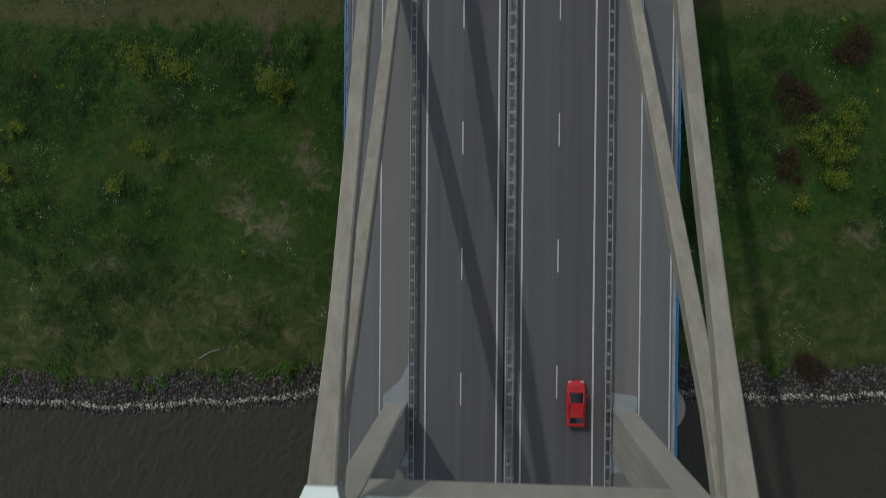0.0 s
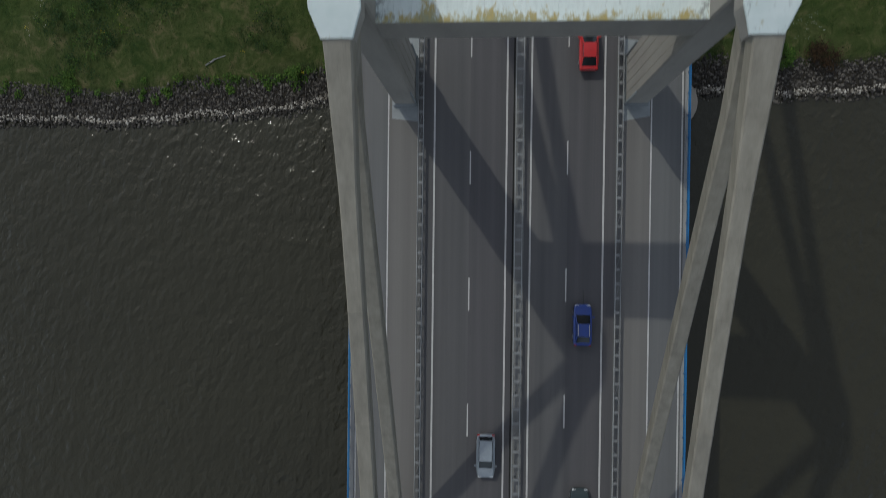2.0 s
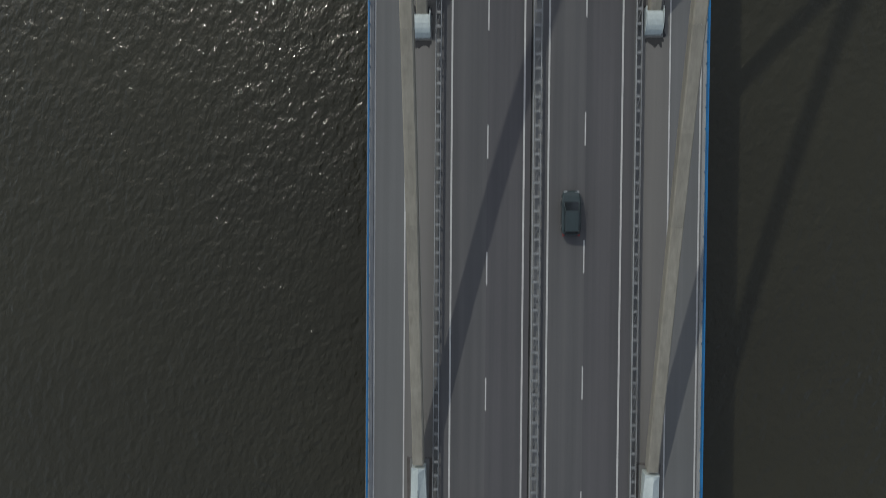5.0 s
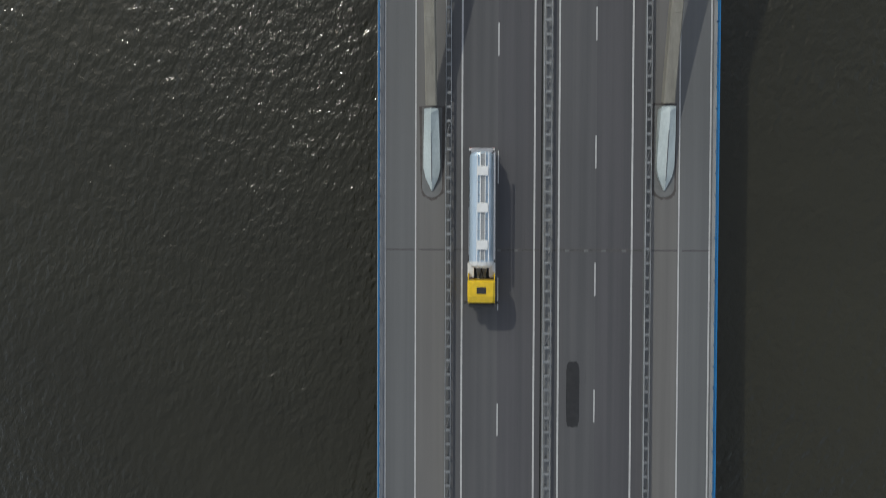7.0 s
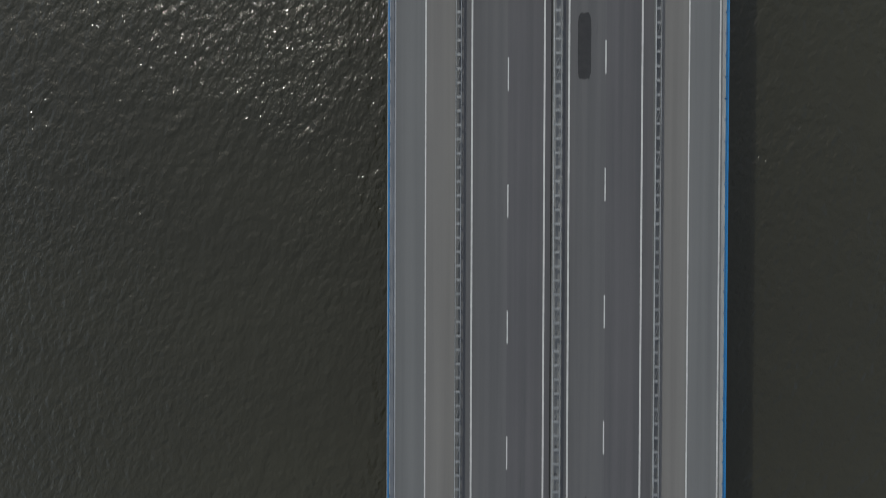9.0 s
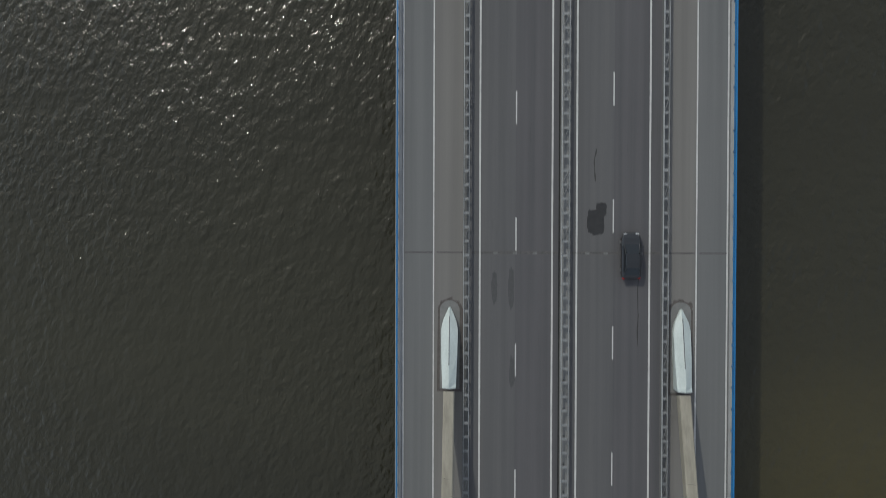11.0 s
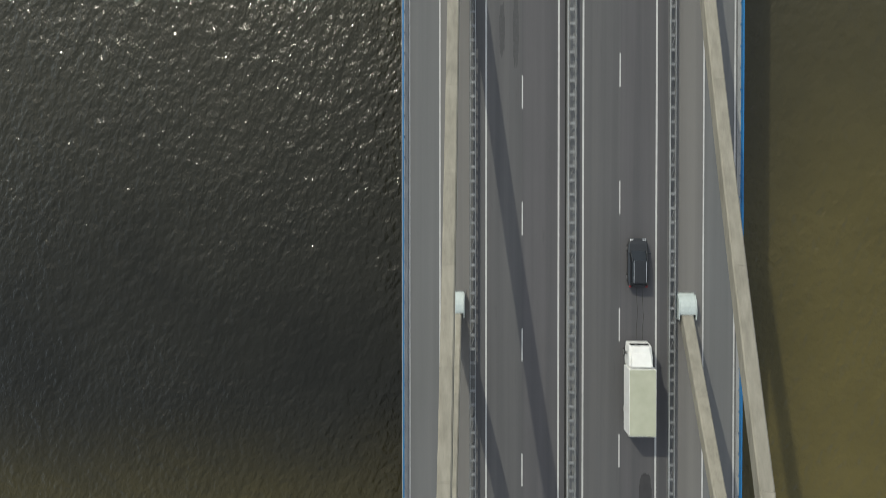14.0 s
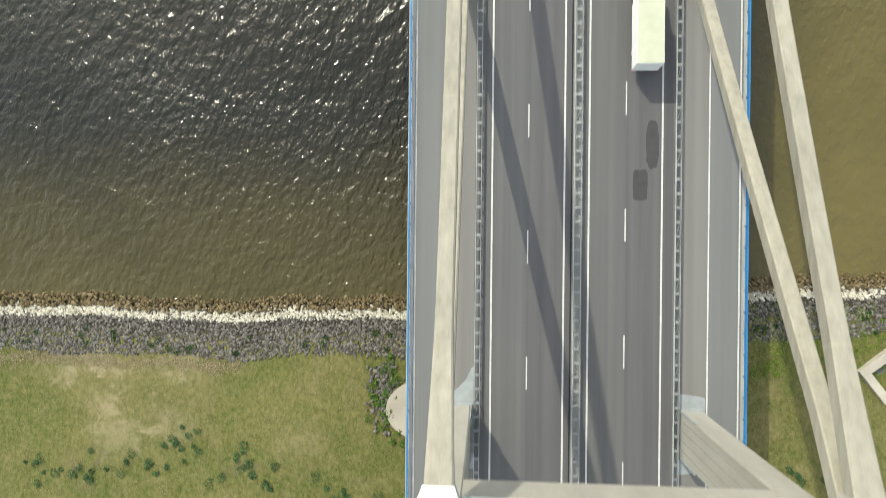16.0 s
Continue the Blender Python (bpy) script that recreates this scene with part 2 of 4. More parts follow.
def water_material():
    m, n, l, b = material("river_water", 0.09)
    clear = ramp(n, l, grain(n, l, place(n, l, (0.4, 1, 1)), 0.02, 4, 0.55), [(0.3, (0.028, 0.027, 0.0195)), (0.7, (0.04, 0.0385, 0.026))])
    silt = ramp(n, l, grain(n, l, place(n, l), 0.05, 4, 0.6, 0.5), [(0.3, (0.072, 0.06, 0.0195)), (0.7, (0.102, 0.084, 0.029))])
    # olive-brown silt colour: along the mown bank's shallows, the same colour past the bridge
    sep = n.new("ShaderNodeSeparateXYZ")
    geo = n.new("ShaderNodeNewGeometry")
    l.new(geo.outputs["Position"], sep.inputs[0])
    wob = grain(n, l, place(n, l), 0.06, 4, 0.6)

    def fade_along(axis, start, end, sway):
        add = n.new("ShaderNodeMath")
        add.operation = "MULTIPLY_ADD"
        add.inputs[1].default_value = sway
        l.new(wob, add.inputs[0])
        l.new(sep.outputs[axis], add.inputs[2])
        r = n.new("ShaderNodeMapRange")
        r.interpolation_type = "SMOOTHSTEP"
        r.inputs[1].default_value, r.inputs[2].default_value = start, end
        l.new(add.outputs[0], r.inputs[0])
        return r.outputs[0]

    def both(op, p, q):
        k = n.new("ShaderNodeMath")
        k.operation = op
        l.new(p, k.inputs[0])
        l.new(q, k.inputs[1])
        return k.outputs[0]

    dim = n.new("ShaderNodeMath")
    dim.operation = "MULTIPLY"
    dim.inputs[1].default_value = 0.65
    l.new(fade_along("Y", -219, -245, 14), dim.inputs[0])
    shallows = dim.outputs[0]
    past_bridge = both("MULTIPLY", fade_along("X", 12, 34, 6), fade_along("Y", -150, -215, 20))
    # base colour darkened towards -y, standing in for dimmer light off the water
    darkened = blend(n, l, fade_along("Y", -165, -222, 20), clear, ramp(n, l, wob, [(0.35, (0.0095, 0.0098, 0.0078)), (0.65, (0.0148, 0.0148, 0.0115))]))
    body_tint = blend(n, l, both("MAXIMUM", shallows, past_bridge), darkened, silt)
    l.new(body_tint, b.inputs["Base Color"])
    b.inputs["IOR"].default_value = 1.33
    b.inputs["Specular IOR Level"].default_value = 0.55
    turn, squeeze = n.new("ShaderNodeMapping"), n.new("ShaderNodeMapping")
    l.new(geo.outputs["Position"], turn.inputs["Vector"])
    turn.inputs["Rotation"].default_value = (0, 0, radians(24))
    l.new(turn.outputs[0], squeeze.inputs["Vector"])
    squeeze.inputs["Scale"].default_value = (1.35, 0.9, 1.0)
    at = squeeze.outputs[0]

    def scaled(p, k):
        f = n.new("ShaderNodeMath")
        f.operation = "MULTIPLY"
        l.new(p, f.inputs[0])
        f.inputs[1].default_value = k
        return f.outputs[0]

    # wind patches: calm slicks between ruffled water
    gust = ramp(n, l, grain(n, l, place(n, l), 0.035, 4, 0.6, 0.6), [(0.36, (0.45, 0.45, 0.45)), (0.62, (1, 1, 1))])
    swell = scaled(grain(n, l, at, 0.45, 1.0, 0.5), 1.2)
    chop = both("MULTIPLY", grain(n, l, at, 1.2, 2.0, 0.5), gust)
    micro = both("MULTIPLY", grain(n, l, at, 4.6, 1.0, 0.5), gust)
    height = both("ADD", both("ADD", swell, scaled(chop, 1.25)), scaled(micro, 0.125))
    relief(n, l, b, height, 1.0, 0.25)
    return m


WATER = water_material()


def ground_material():
    """Lush weedy grass on one bank, drier mown grass on the other, bare soil in spots, wet silt below the water line."""
    m, n, l, b = material("bank_ground", 0.95)
    b.inputs["Specular IOR Level"].default_value = 0.15
    at = place(n, l)
    fine = grain(n, l, place(n, l, (1, 0.6, 1)), 2.6, 7, 0.8)
    mid = grain(n, l, at, 0.45, 7, 0.72, 0.8)
    wide = grain(n, l, at, 0.09, 5, 0.65, 1.0)
    lush = ramp(n, l, mid, [(0.38, (0.0074, 0.0312, 0.0039)), (0.47, (0.0192, 0.0572, 0.0078)), (0.55, (0.0384, 0.0806, 0.0130)), (0.65, (0.0906, 0.1066, 0.0312))])
    lush = blend(n, l, 0.45, lush, ramp(n, l, wide, [(0.40, (0.0086, 0.0442, 0.0052)), (0.5, (0.0320, 0.0754, 0.0130)), (0.6, (0.0832, 0.0884, 0.0286))]))
    lush = blend(n, l, 0.4, lush, ramp(n, l, fine, [(0.38, (0.0064, 0.0260, 0.0039)), (0.62, (0.0597, 0.1014, 0.0182))]))
    # drier olive turf towards the foot of the weedy bank
    olive_c = ramp(n, l, mid, [(0.4, (0.036, 0.056, 0.014)), (0.53, (0.07, 0.08, 0.028)), (0.66, (0.15, 0.128, 0.066))])
    sep = n.new("ShaderNodeSeparateXYZ")
    l.new(at, sep.inputs[0])
    sway = n.new("ShaderNodeMath")
    sway.operation = "MULTIPLY_ADD"
    sway.inputs[1].default_value = 22.0
    l.new(wide, sway.inputs[0])
    l.new(sep.outputs["Y"], sway.inputs[2])
    foot = n.new("ShaderNodeMapRange")
    foot.interpolation_type = "SMOOTHSTEP"
    foot.inputs[1].default_value, foot.inputs[2].default_value = 38, 22
    foot.inputs[4].default_value = 0.75
    l.new(sway.outputs[0], foot.inputs[0])
    lush = blend(n, l, foot.outputs[0], lush, olive_c)
    # worn track along the top of the bank
    track = n.new("ShaderNodeMath")
    track.operation = "MULTIPLY_ADD"
    track.inputs[1].default_value = 7.0
    l.new(mid, track.inputs[0])
    l.new(sep.outputs["Y"], track.inputs[2])
    off = n.new("ShaderNodeMath")
    off.operation = "SUBTRACT"
    off.inputs[1].default_value = 53.2
    l.new(track.outputs[0], off.inputs[0])
    gap = n.new("ShaderNodeMath")
    gap.operation = "ABSOLUTE"
    l.new(off.outputs[0], gap.inputs[0])
    worn = n.new("ShaderNodeMapRange")
    worn.inputs[1].default_value, worn.inputs[2].default_value = 2.2, 0.7
    worn.inputs[4].default_value = 0.6
    l.new(gap.outputs[0], worn.inputs[0])
    lush = blend(n, l, worn.outputs[0], lush, (0.115, 0.1, 0.05))
    dry = ramp(n, l, mid, [(0.38, (0.0678, 0.0885, 0.0163)), (0.47, (0.1084, 0.1129, 0.0307)), (0.56, (0.1806, 0.1535, 0.0678)), (0.66, (0.2528, 0.2077, 0.1129))])
    dry = blend(n, l, 0.45, dry, ramp(n, l, wide, [(0.42, (0.0413, 0.0843, 0.0108)), (0.5, (0.1129, 0.1174, 0.0325)), (0.58, (0.1987, 0.1671, 0.0768))]))
    dry = blend(n, l, 0.55, dry, ramp(n, l, fine, [(0.38, (0.0559, 0.0727, 0.0157)), (0.62, (0.2077, 0.1851, 0.0813))]))
    x = n.new("ShaderNodeSeparateXYZ")
    g = n.new("ShaderNodeNewGeometry")
    l.new(g.outputs["Position"], x.inputs[0])
    side = n.new("ShaderNodeMapRange")
    side.inputs[1].default_value, side.inputs[2].default_value = -120, -130
    l.new(x.outputs["Y"], side.inputs[0])
    c = blend(n, l, side.outputs[0], lush, dry)
    bare = ramp(n, l, grain(n, l, at, 0.12, 5, 0.7, 1.0), [(0.62, (0, 0, 0)), (0.72, (0.8, 0.8, 0.8))])
    c = blend(n, l, bare, c, (0.14, 0.11, 0.075))
    for cx, cy, r in ((-29.8, 27.3, 2.0), (-26.2, 25.4, 2.3), (-21.4, 31.8, 1.8), (38.5, 24.9, 1.4), (29.8, 24.5, 0.8), (-45.8, 20.7, 1.2),
                      (-50.9, -265.7, 3.0), (-45.1, -264.2, 2.6), (-52.7, -262.1, 2.0), (-30.0, -266.5, 1.8), (-57.0, -258.2, 2.2), (-51.5, -258.0, 2.0), (-44.0, -258.2, 1.9)):
        d = n.new("ShaderNodeVectorMath")
        d.operation = "DISTANCE"
        squash = n.new("ShaderNodeMapping")
        squash.inputs["Scale"].default_value = (0.75, 1.0, 0.0)
        l.new(g.outputs["Position"], squash.inputs["Vector"])
        l.new(squash.outputs[0], d.inputs[0])
        d.inputs[1].default_value = (cx * 0.75, cy, 0)
        far = n.new("ShaderNodeMath")
        far.operation = "MULTIPLY_ADD"
        far.inputs[1].default_value = 16.0
        l.new(mid, far.inputs[0])
        l.new(d.outputs["Value"], far.inputs[2])
        edge = n.new("ShaderNodeMapRange")
        edge.inputs[1].default_value, edge.inputs[2].default_value = r + 8.4, r + 5.4
        edge.inputs[4].default_value = 0.42 if cy < -260 else 0.65
        l.new(far.outputs[0], edge.inputs[0])
        c = blend(n, l, edge.outputs[0], c, (0.2, 0.165, 0.115) if cy > 0 else (0.34, 0.28, 0.18))
    low = n.new("ShaderNodeMapRange")
    low.inputs[1].default_value, low.inputs[2].default_value = -10.1, -10.4
    l.new(x.outputs["Z"], low.inputs[0])
    c = blend(n, l, low.outputs[0], c, (0.045, 0.04, 0.032))
    l.new(c, b.inputs["Base Color"])
    relief(n, l, b, fine, 0.9, 0.25)
    return m


GROUND = ground_material()


def island_material(name, stops, rough=0.85, fine=8.0):
    m, n, l, b = material(name, rough)
    b.inputs["Specular IOR Level"].default_value = 0.2
    g = n.new("ShaderNodeNewGeometry")
    c = ramp(n, l, g.outputs["Random Per Island"], stops)
    v = ramp(n, l, grain(n, l, place(n, l), fine, 3), [(0.3, (0.75, 0.75, 0.75)), (0.7, (1, 1, 1))])
    l.new(blend(n, l, 1.0, c, v, "MULTIPLY"), b.inputs["Base Color"])
    return m


ROCK_DARK = island_material("dark_basalt", [(0, (0.032, 0.029, 0.026)), (0.6, (0.078, 0.071, 0.064)), (1, (0.19, 0.175, 0.155))])
ROCK_GREY = island_material("grey_basalt", [(0, (0.055, 0.05, 0.046)), (0.6, (0.125, 0.116, 0.106)), (1, (0.21, 0.196, 0.178))])
ROCK_WHITE = island_material("bleached_stone", [(0, (0.3, 0.275, 0.215)), (0.5, (0.48, 0.45, 0.37)), (1, (0.64, 0.61, 0.53))])
ROCK_PALE = island_material("washed_stone", [(0, (0.17, 0.155, 0.13)), (0.5, (0.36, 0.335, 0.29)), (1, (0.66, 0.63, 0.57))])
ROCK_BROWN = island_material("algae_stone", [(0, (0.06, 0.045, 0.022)), (0.6, (0.14, 0.105, 0.055)), (1, (0.22, 0.175, 0.1))])
LEAF_DARK = island_material("weed_leaf", [(0, (0.008, 0.026, 0.005)), (0.6, (0.017, 0.050, 0.009)), (1, (0.04, 0.085, 0.014))], 0.7)
LEAF_FRESH = island_material("fresh_leaf", [(0, (0.03, 0.075, 0.009)), (0.6, (0.055, 0.115, 0.014)), (1, (0.10, 0.16, 0.025))], 0.7)
LEAF_YELLOW = island_material("yellow_bloom", [(0, (0.04, 0.08, 0.009)), (0.5, (0.09, 0.14, 0.013)), (1, (0.21, 0.235, 0.018))], 0.7)
LEAF_GRASS = island_material("bank_grass", [(0, (0.016, 0.042, 0.006)), (0.5, (0.036, 0.066, 0.011)), (1, (0.085, 0.09, 0.026))], 0.8)
LEAF_WEED = island_material("thistle_leaf", [(0, (0.02, 0.055, 0.02)), (0.6, (0.04, 0.09, 0.03)), (1, (0.075, 0.13, 0.05))], 0.8)
LEAF_BROWN = island_material("dry_bramble", [(0, (0.018, 0.016, 0.008)), (0.6, (0.045, 0.026, 0.013)), (1, (0.075, 0.046, 0.022))], 0.85)
PETAL_WHITE = island_material("white_bloom", [(0, (0.3, 0.32, 0.28)), (1, (0.6, 0.62, 0.58))], 0.8)
PETAL_YELLOW = island_material("yellow_petal", [(0, (0.3, 0.24, 0.02)), (1, (0.5, 0.42, 0.03))], 0.8)
REED = island_material("bleached_reed", [(0, (0.15, 0.125, 0.07)), (0.6, (0.26, 0.215, 0.13)), (1, (0.4, 0.34, 0.22))], 0.9)
LEAF_LIME = island_material("lime_leaf", [(0, (0.05, 0.09, 0.01)), (0.6, (0.11, 0.175, 0.018)), (1, (0.2, 0.25, 0.04))], 0.75)
STRAW = island_material("dry_reed", [(0, (0.13, 0.13, 0.045)), (1, (0.27, 0.235, 0.13))], 0.9)

# ---- building blocks ----


def box(bm, x0, x1, y0, y1, z0, z1, bevel=0.0):
    m = Matrix.LocRotScale(((x0 + x1) / 2, (y0 + y1) / 2, (z0 + z1) / 2), None, (x1 - x0, y1 - y0, z1 - z0))
    made = bmesh.ops.create_cube(bm, size=1, matrix=m)
    if bevel:
        edges = {e for v in made["verts"] for e in v.link_edges}
        bmesh.ops.bevel(bm, geom=list(edges), offset=bevel, segments=2, affect="EDGES", profile=0.6)
    return bm


def slab(bm, outline, z0, z1):
    """An upright prism over an outline of (x, y), anticlockwise."""
    low = [bm.verts.new((x, y, z0)) for x, y in outline]
    top = [bm.verts.new((x, y, z1)) for x, y in outline]
    k = len(outline)
    bm.faces.new(top)
    bm.faces.new(low[::-1])
    for i in range(k):
        bm.faces.new((low[i], low[(i + 1) % k], top[(i + 1) % k], top[i]))
    return bm


def loft(bm, rings):
    """Skin over rings of equally many points, closed at both ends."""
    vs = [[bm.verts.new(p) for p in r] for r in rings]
    k = len(rings[0])
    for a, b in zip(vs, vs[1:]):
        for i in range(k):
            bm.faces.new((a[i], a[(i + 1) % k], b[(i + 1) % k], b[i]))
    bm.faces.new(vs[0][::-1])
    bm.faces.new(vs[-1])
    bmesh.ops.recalc_face_normals(bm, faces=bm.faces)
    return bm


def tube(bm, a, b, r, sides=8):
    a, b = Vector(a), Vector(b)
    m = Matrix.Translation((a + b) / 2) @ (b - a).to_track_quat("Z", "Y").to_matrix().to_4x4()
    bmesh.ops.create_cone(bm, cap_ends=True, segments=sides, radius1=r, radius2=r, depth=(b - a).length, matrix=m)
    return bm


def mesh_of(bm, mat, smooth=False):
    me = bpy.data.meshes.new("mesh")
    bm.to_mesh(me)
    bm.free()
    me.materials.append(mat)
    if smooth:
        for p in me.polygons:
            p.use_smooth = True
    return me


def part(name, bm, mat, parent=None, label="", smooth=False):
    ob = new(name, mesh_of(bm, mat, smooth))
    ob.parent = parent
    if label:
        ob["label"] = label
    return ob


def share(name, me, parent, loc=(0, 0, 0), rz=0.0, scale=(1, 1, 1)):
    ob = new(name, me)
    ob.parent = parent
    ob.location = loc
    ob.rotation_euler = (0, 0, rz)
    ob.scale = scale
    return ob


def arrays(name, verts, faces, mat):
    me = bpy.data.meshes.new("mesh")
    me.from_pydata(verts, [], faces)
    me.materials.append(mat)
    return new(name, me)


def base(name, x=0, y=0, z=0, rz=0.0):
    ob = new(name)
    ob.location = (x, y, z)
    ob.rotation_euler = (0, 0, rz)
    return ob


# ---- ground, water ----
rng = np.random.default_rng(7)
WATER_Z = -11.0
PYLON_Y = (5.75, -261.2)
XC = 10.87


def shore_a(x):
    """Water line of the weedy bank (water at smaller y)."""
    return 3.75 + 3.05 / (1 + np.exp(-(x + 27) / 5)) + 0.22 * np.sin(x * 0.33 + 1) + 0.15 * np.sin(x * 0.83)


def shore_b(x):
    """Water line of the mown bank (water at greater y)."""
    return -250.75 + 3.8 / (1 + np.exp(-(x - 5) / 8)) + 0.25 * np.sin(x * 0.19) + 0.15 * np.sin(x * 0.55)


def ground_z(x, y):
    a = y - shore_a(x)
    b = shore_b(x) - y
    d = np.maximum(a, b)
    z = np.where(d < 0, np.maximum(-14.5, WATER_Z + d * 0.3), WATER_Z + np.minimum(d * 0.22, 1.0) + 0.03 * np.clip(d - 4, 0, 60))
    bump = 0.18 * np.sin(x * 0.23 + y * 0.11) * np.sin(y * 0.31 - x * 0.07)
    return z + np.where(d > 4, bump, 0)


def build_ground():
    xs = np.unique(np.r_[-2500, -900, -300, np.arange(-90, 90.1, 1.5), 300, 900, 2500])
    ys = np.unique(np.r_[-3000, -1200, -600, -350, np.arange(-300, -240, 0.75), np.arange(-240, 0, 12), np.arange(0, 70, 0.75), 110, 300, 900, 2500])
    gx, gy = np.meshgrid(xs, ys)
    gz = ground_z(gx, gy)
    w = len(xs)
    verts = np.stack([gx, gy, gz], -1).reshape(-1, 3).tolist()
    faces = [(r * w + c, r * w + c + 1, r * w + w + c + 1, r * w + w + c) for r in range(len(ys) - 1) for c in range(w - 1)]
    ob = arrays("ground", verts, faces, GROUND)
    for p in ob.data.polygons:
        p.use_smooth = True
    tagged(ob, "grassy river banks with weeds and bare soil", "ground", kind="structure")
    bm = bmesh.new()
    for x, y in ((-2500, -3000), (2500, -3000), (2500, 2500), (-2500, 2500)):
        bm.verts.new((x, y, WATER_Z))
    bm.faces.new(bm.verts)
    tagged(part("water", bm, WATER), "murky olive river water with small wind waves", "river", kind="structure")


build_ground()


def ico():
    bm = bmesh.new()
    bmesh.ops.create_icosphere(bm, subdivisions=1, radius=1)
    v = np.array([p.co for p in bm.verts])
    f = np.array([[q.index for q in t.verts] for t in bm.faces])
    bm.free()
    return v, f


ICO = ico()


def stones(name, label, xs, ys, size, mat, sink=0.25):
    """A bed of loose broken stones in one mesh."""
    v, f = ICO
    k = len(xs)
    s = size * rng.uniform(0.65, 1.35, (k, 1)) * rng.uniform(0.7, 1.25, (k, 3))
    a = rng.uniform(0, 6.28, k)
    p = v[None] * s[:, None, :] * rng.uniform(0.8, 1.2, (k, len(v), 1))
    px = p[..., 0] * np.cos(a)[:, None] - p[..., 1] * np.sin(a)[:, None]
    py = p[..., 0] * np.sin(a)[:, None] + p[..., 1] * np.cos(a)[:, None]
    z0 = ground_z(xs, ys) + size * (0.5 - sink)
    out = np.stack([px + xs[:, None], py + ys[:, None], p[..., 2] * 0.8 + z0[:, None]], -1).reshape(-1, 3)
    faces = (f[None] + (np.arange(k) * len(v))[:, None, None]).reshape(-1, 3)
    ob = arrays(name, out.tolist(), faces.tolist(), mat)
    return tagged(ob, label, "stones", kind="stuff")


def strip(n, x0, x1, d0, d1, shore, sign):
    x = rng.uniform(x0, x1, n)
    d = rng.uniform(d0, d1, n) + rng.normal(0, 0.12, n) + 0.35 * np.sin(x * 0.31) * (d1 > 2)
    return x, shore(x) + sign * d


stones("riprap", "dark weathered riprap stones along the weedy bank", *strip(12500, -75, 62, 0.1, 3.9, shore_a, 1), 0.13, ROCK_DARK)
stones("riprap", "bleached stones at the water line of the weedy bank", *strip(2600, -75, 62, 0.1, 0.62, shore_a, 1), 0.11, ROCK_PALE, -0.3)
stones("riprap", "wet brown stones at the weedy bank's water line", *strip(1700, -75, 62, -0.6, 0.2, shore_a, 1), 0.14, ROCK_DARK, -0.9)
stones("riprap", "grey basalt riprap below the mown bank", *strip(14500, -80, 62, 1.55, 5.8, shore_b, -1), 0.155, ROCK_GREY)
stones("riprap", "bleached white stones in a band above the water", *strip(9500, -80, 62, 0.4, 1.65, shore_b, -1), 0.135, ROCK_WHITE, 0.1)
stones("riprap", "brown algae-covered stones at the water's edge", *strip(4600, -80, 62, -0.9, 0.65, shore_b, -1), 0.16, ROCK_BROWN, -1.2)
stones("rubble", "loose light grey rubble round a pier footing", rng.normal(-19.9, 0.8, 300), rng.normal(-260.2, 2.0, 300), 0.2, ROCK_GREY, 0.0)


def foliage(name, label, centres, radius, height, mat, per, leaf, category="plants"):
    """Small bent leaves heaped over the given centres, one mesh."""
    k = len(centres)
    n = k * per
    c = np.repeat(np.array(centres), per, 0)
    r = np.repeat(np.broadcast_to(radius, k), per)
    h = np.repeat(np.broadcast_to(height, k), per)
    q = np.sqrt(rng.uniform(0, 1, n)) * rng.uniform(0.75, 1.1, n)
    ang = rng.uniform(0, 6.283, n)
    x = c[:, 0] + r * q * np.cos(ang)
    y = c[:, 1] + r * q * np.sin(ang)
    z = ground_z(x, y) + h * np.sqrt(np.clip(1 - (q * 0.85) ** 2, 0.02, 1)) * rng.uniform(0.45, 1.0, n)
    s = leaf * rng.uniform(0.6, 1.5, n)
    t = rng.uniform(0, 6.283, n)
    ux, uy = np.cos(t) * s, np.sin(t) * s
    vx, vy = -uy * 0.55, ux * 0.55
    d1, d2 = rng.normal(0, 0.5, n) * s, rng.normal(0, 0.4, n) * s
    quad = np.stack([np.stack([x - ux, y - uy, z - d1], -1), np.stack([x + vx, y + vy, z + d2], -1),
                     np.stack([x + ux, y + uy, z + d1 * 0.2], -1), np.stack([x - vx, y - vy, z - d2 * 0.3], -1)], 1).reshape(-1, 3)
    f = np.arange(n * 4).reshape(-1, 4)
    ob = arrays(name, quad.tolist(), f.tolist(), mat)
    return tagged(ob, label, category, kind="stuff")


def spread(n, x0, x1, y0, y1, keep=None):
    x, y = rng.uniform(x0, x1, n), rng.uniform(y0, y1, n)
    if keep is not None:
        m = keep(x, y)
        x, y = x[m], y[m]
    return np.stack([x, y], 1)


def off_deck(x, y):
    return np.abs(x) > 15.0


def thicket(x, y):
    """Where the weeds on the first bank stand thick."""
    f = np.sin(x * 0.11 + 0.6) + np.sin(y * 0.21 + x * 0.05) + 0.7 * np.sin(x * 0.31 - y * 0.17)
    return off_deck(x, y) & (y > shore_a(x) + 5) & (y < 47) & (f + rng.normal(0, 0.4, len(x)) + 0.06 * (y - 26) > 0.5)


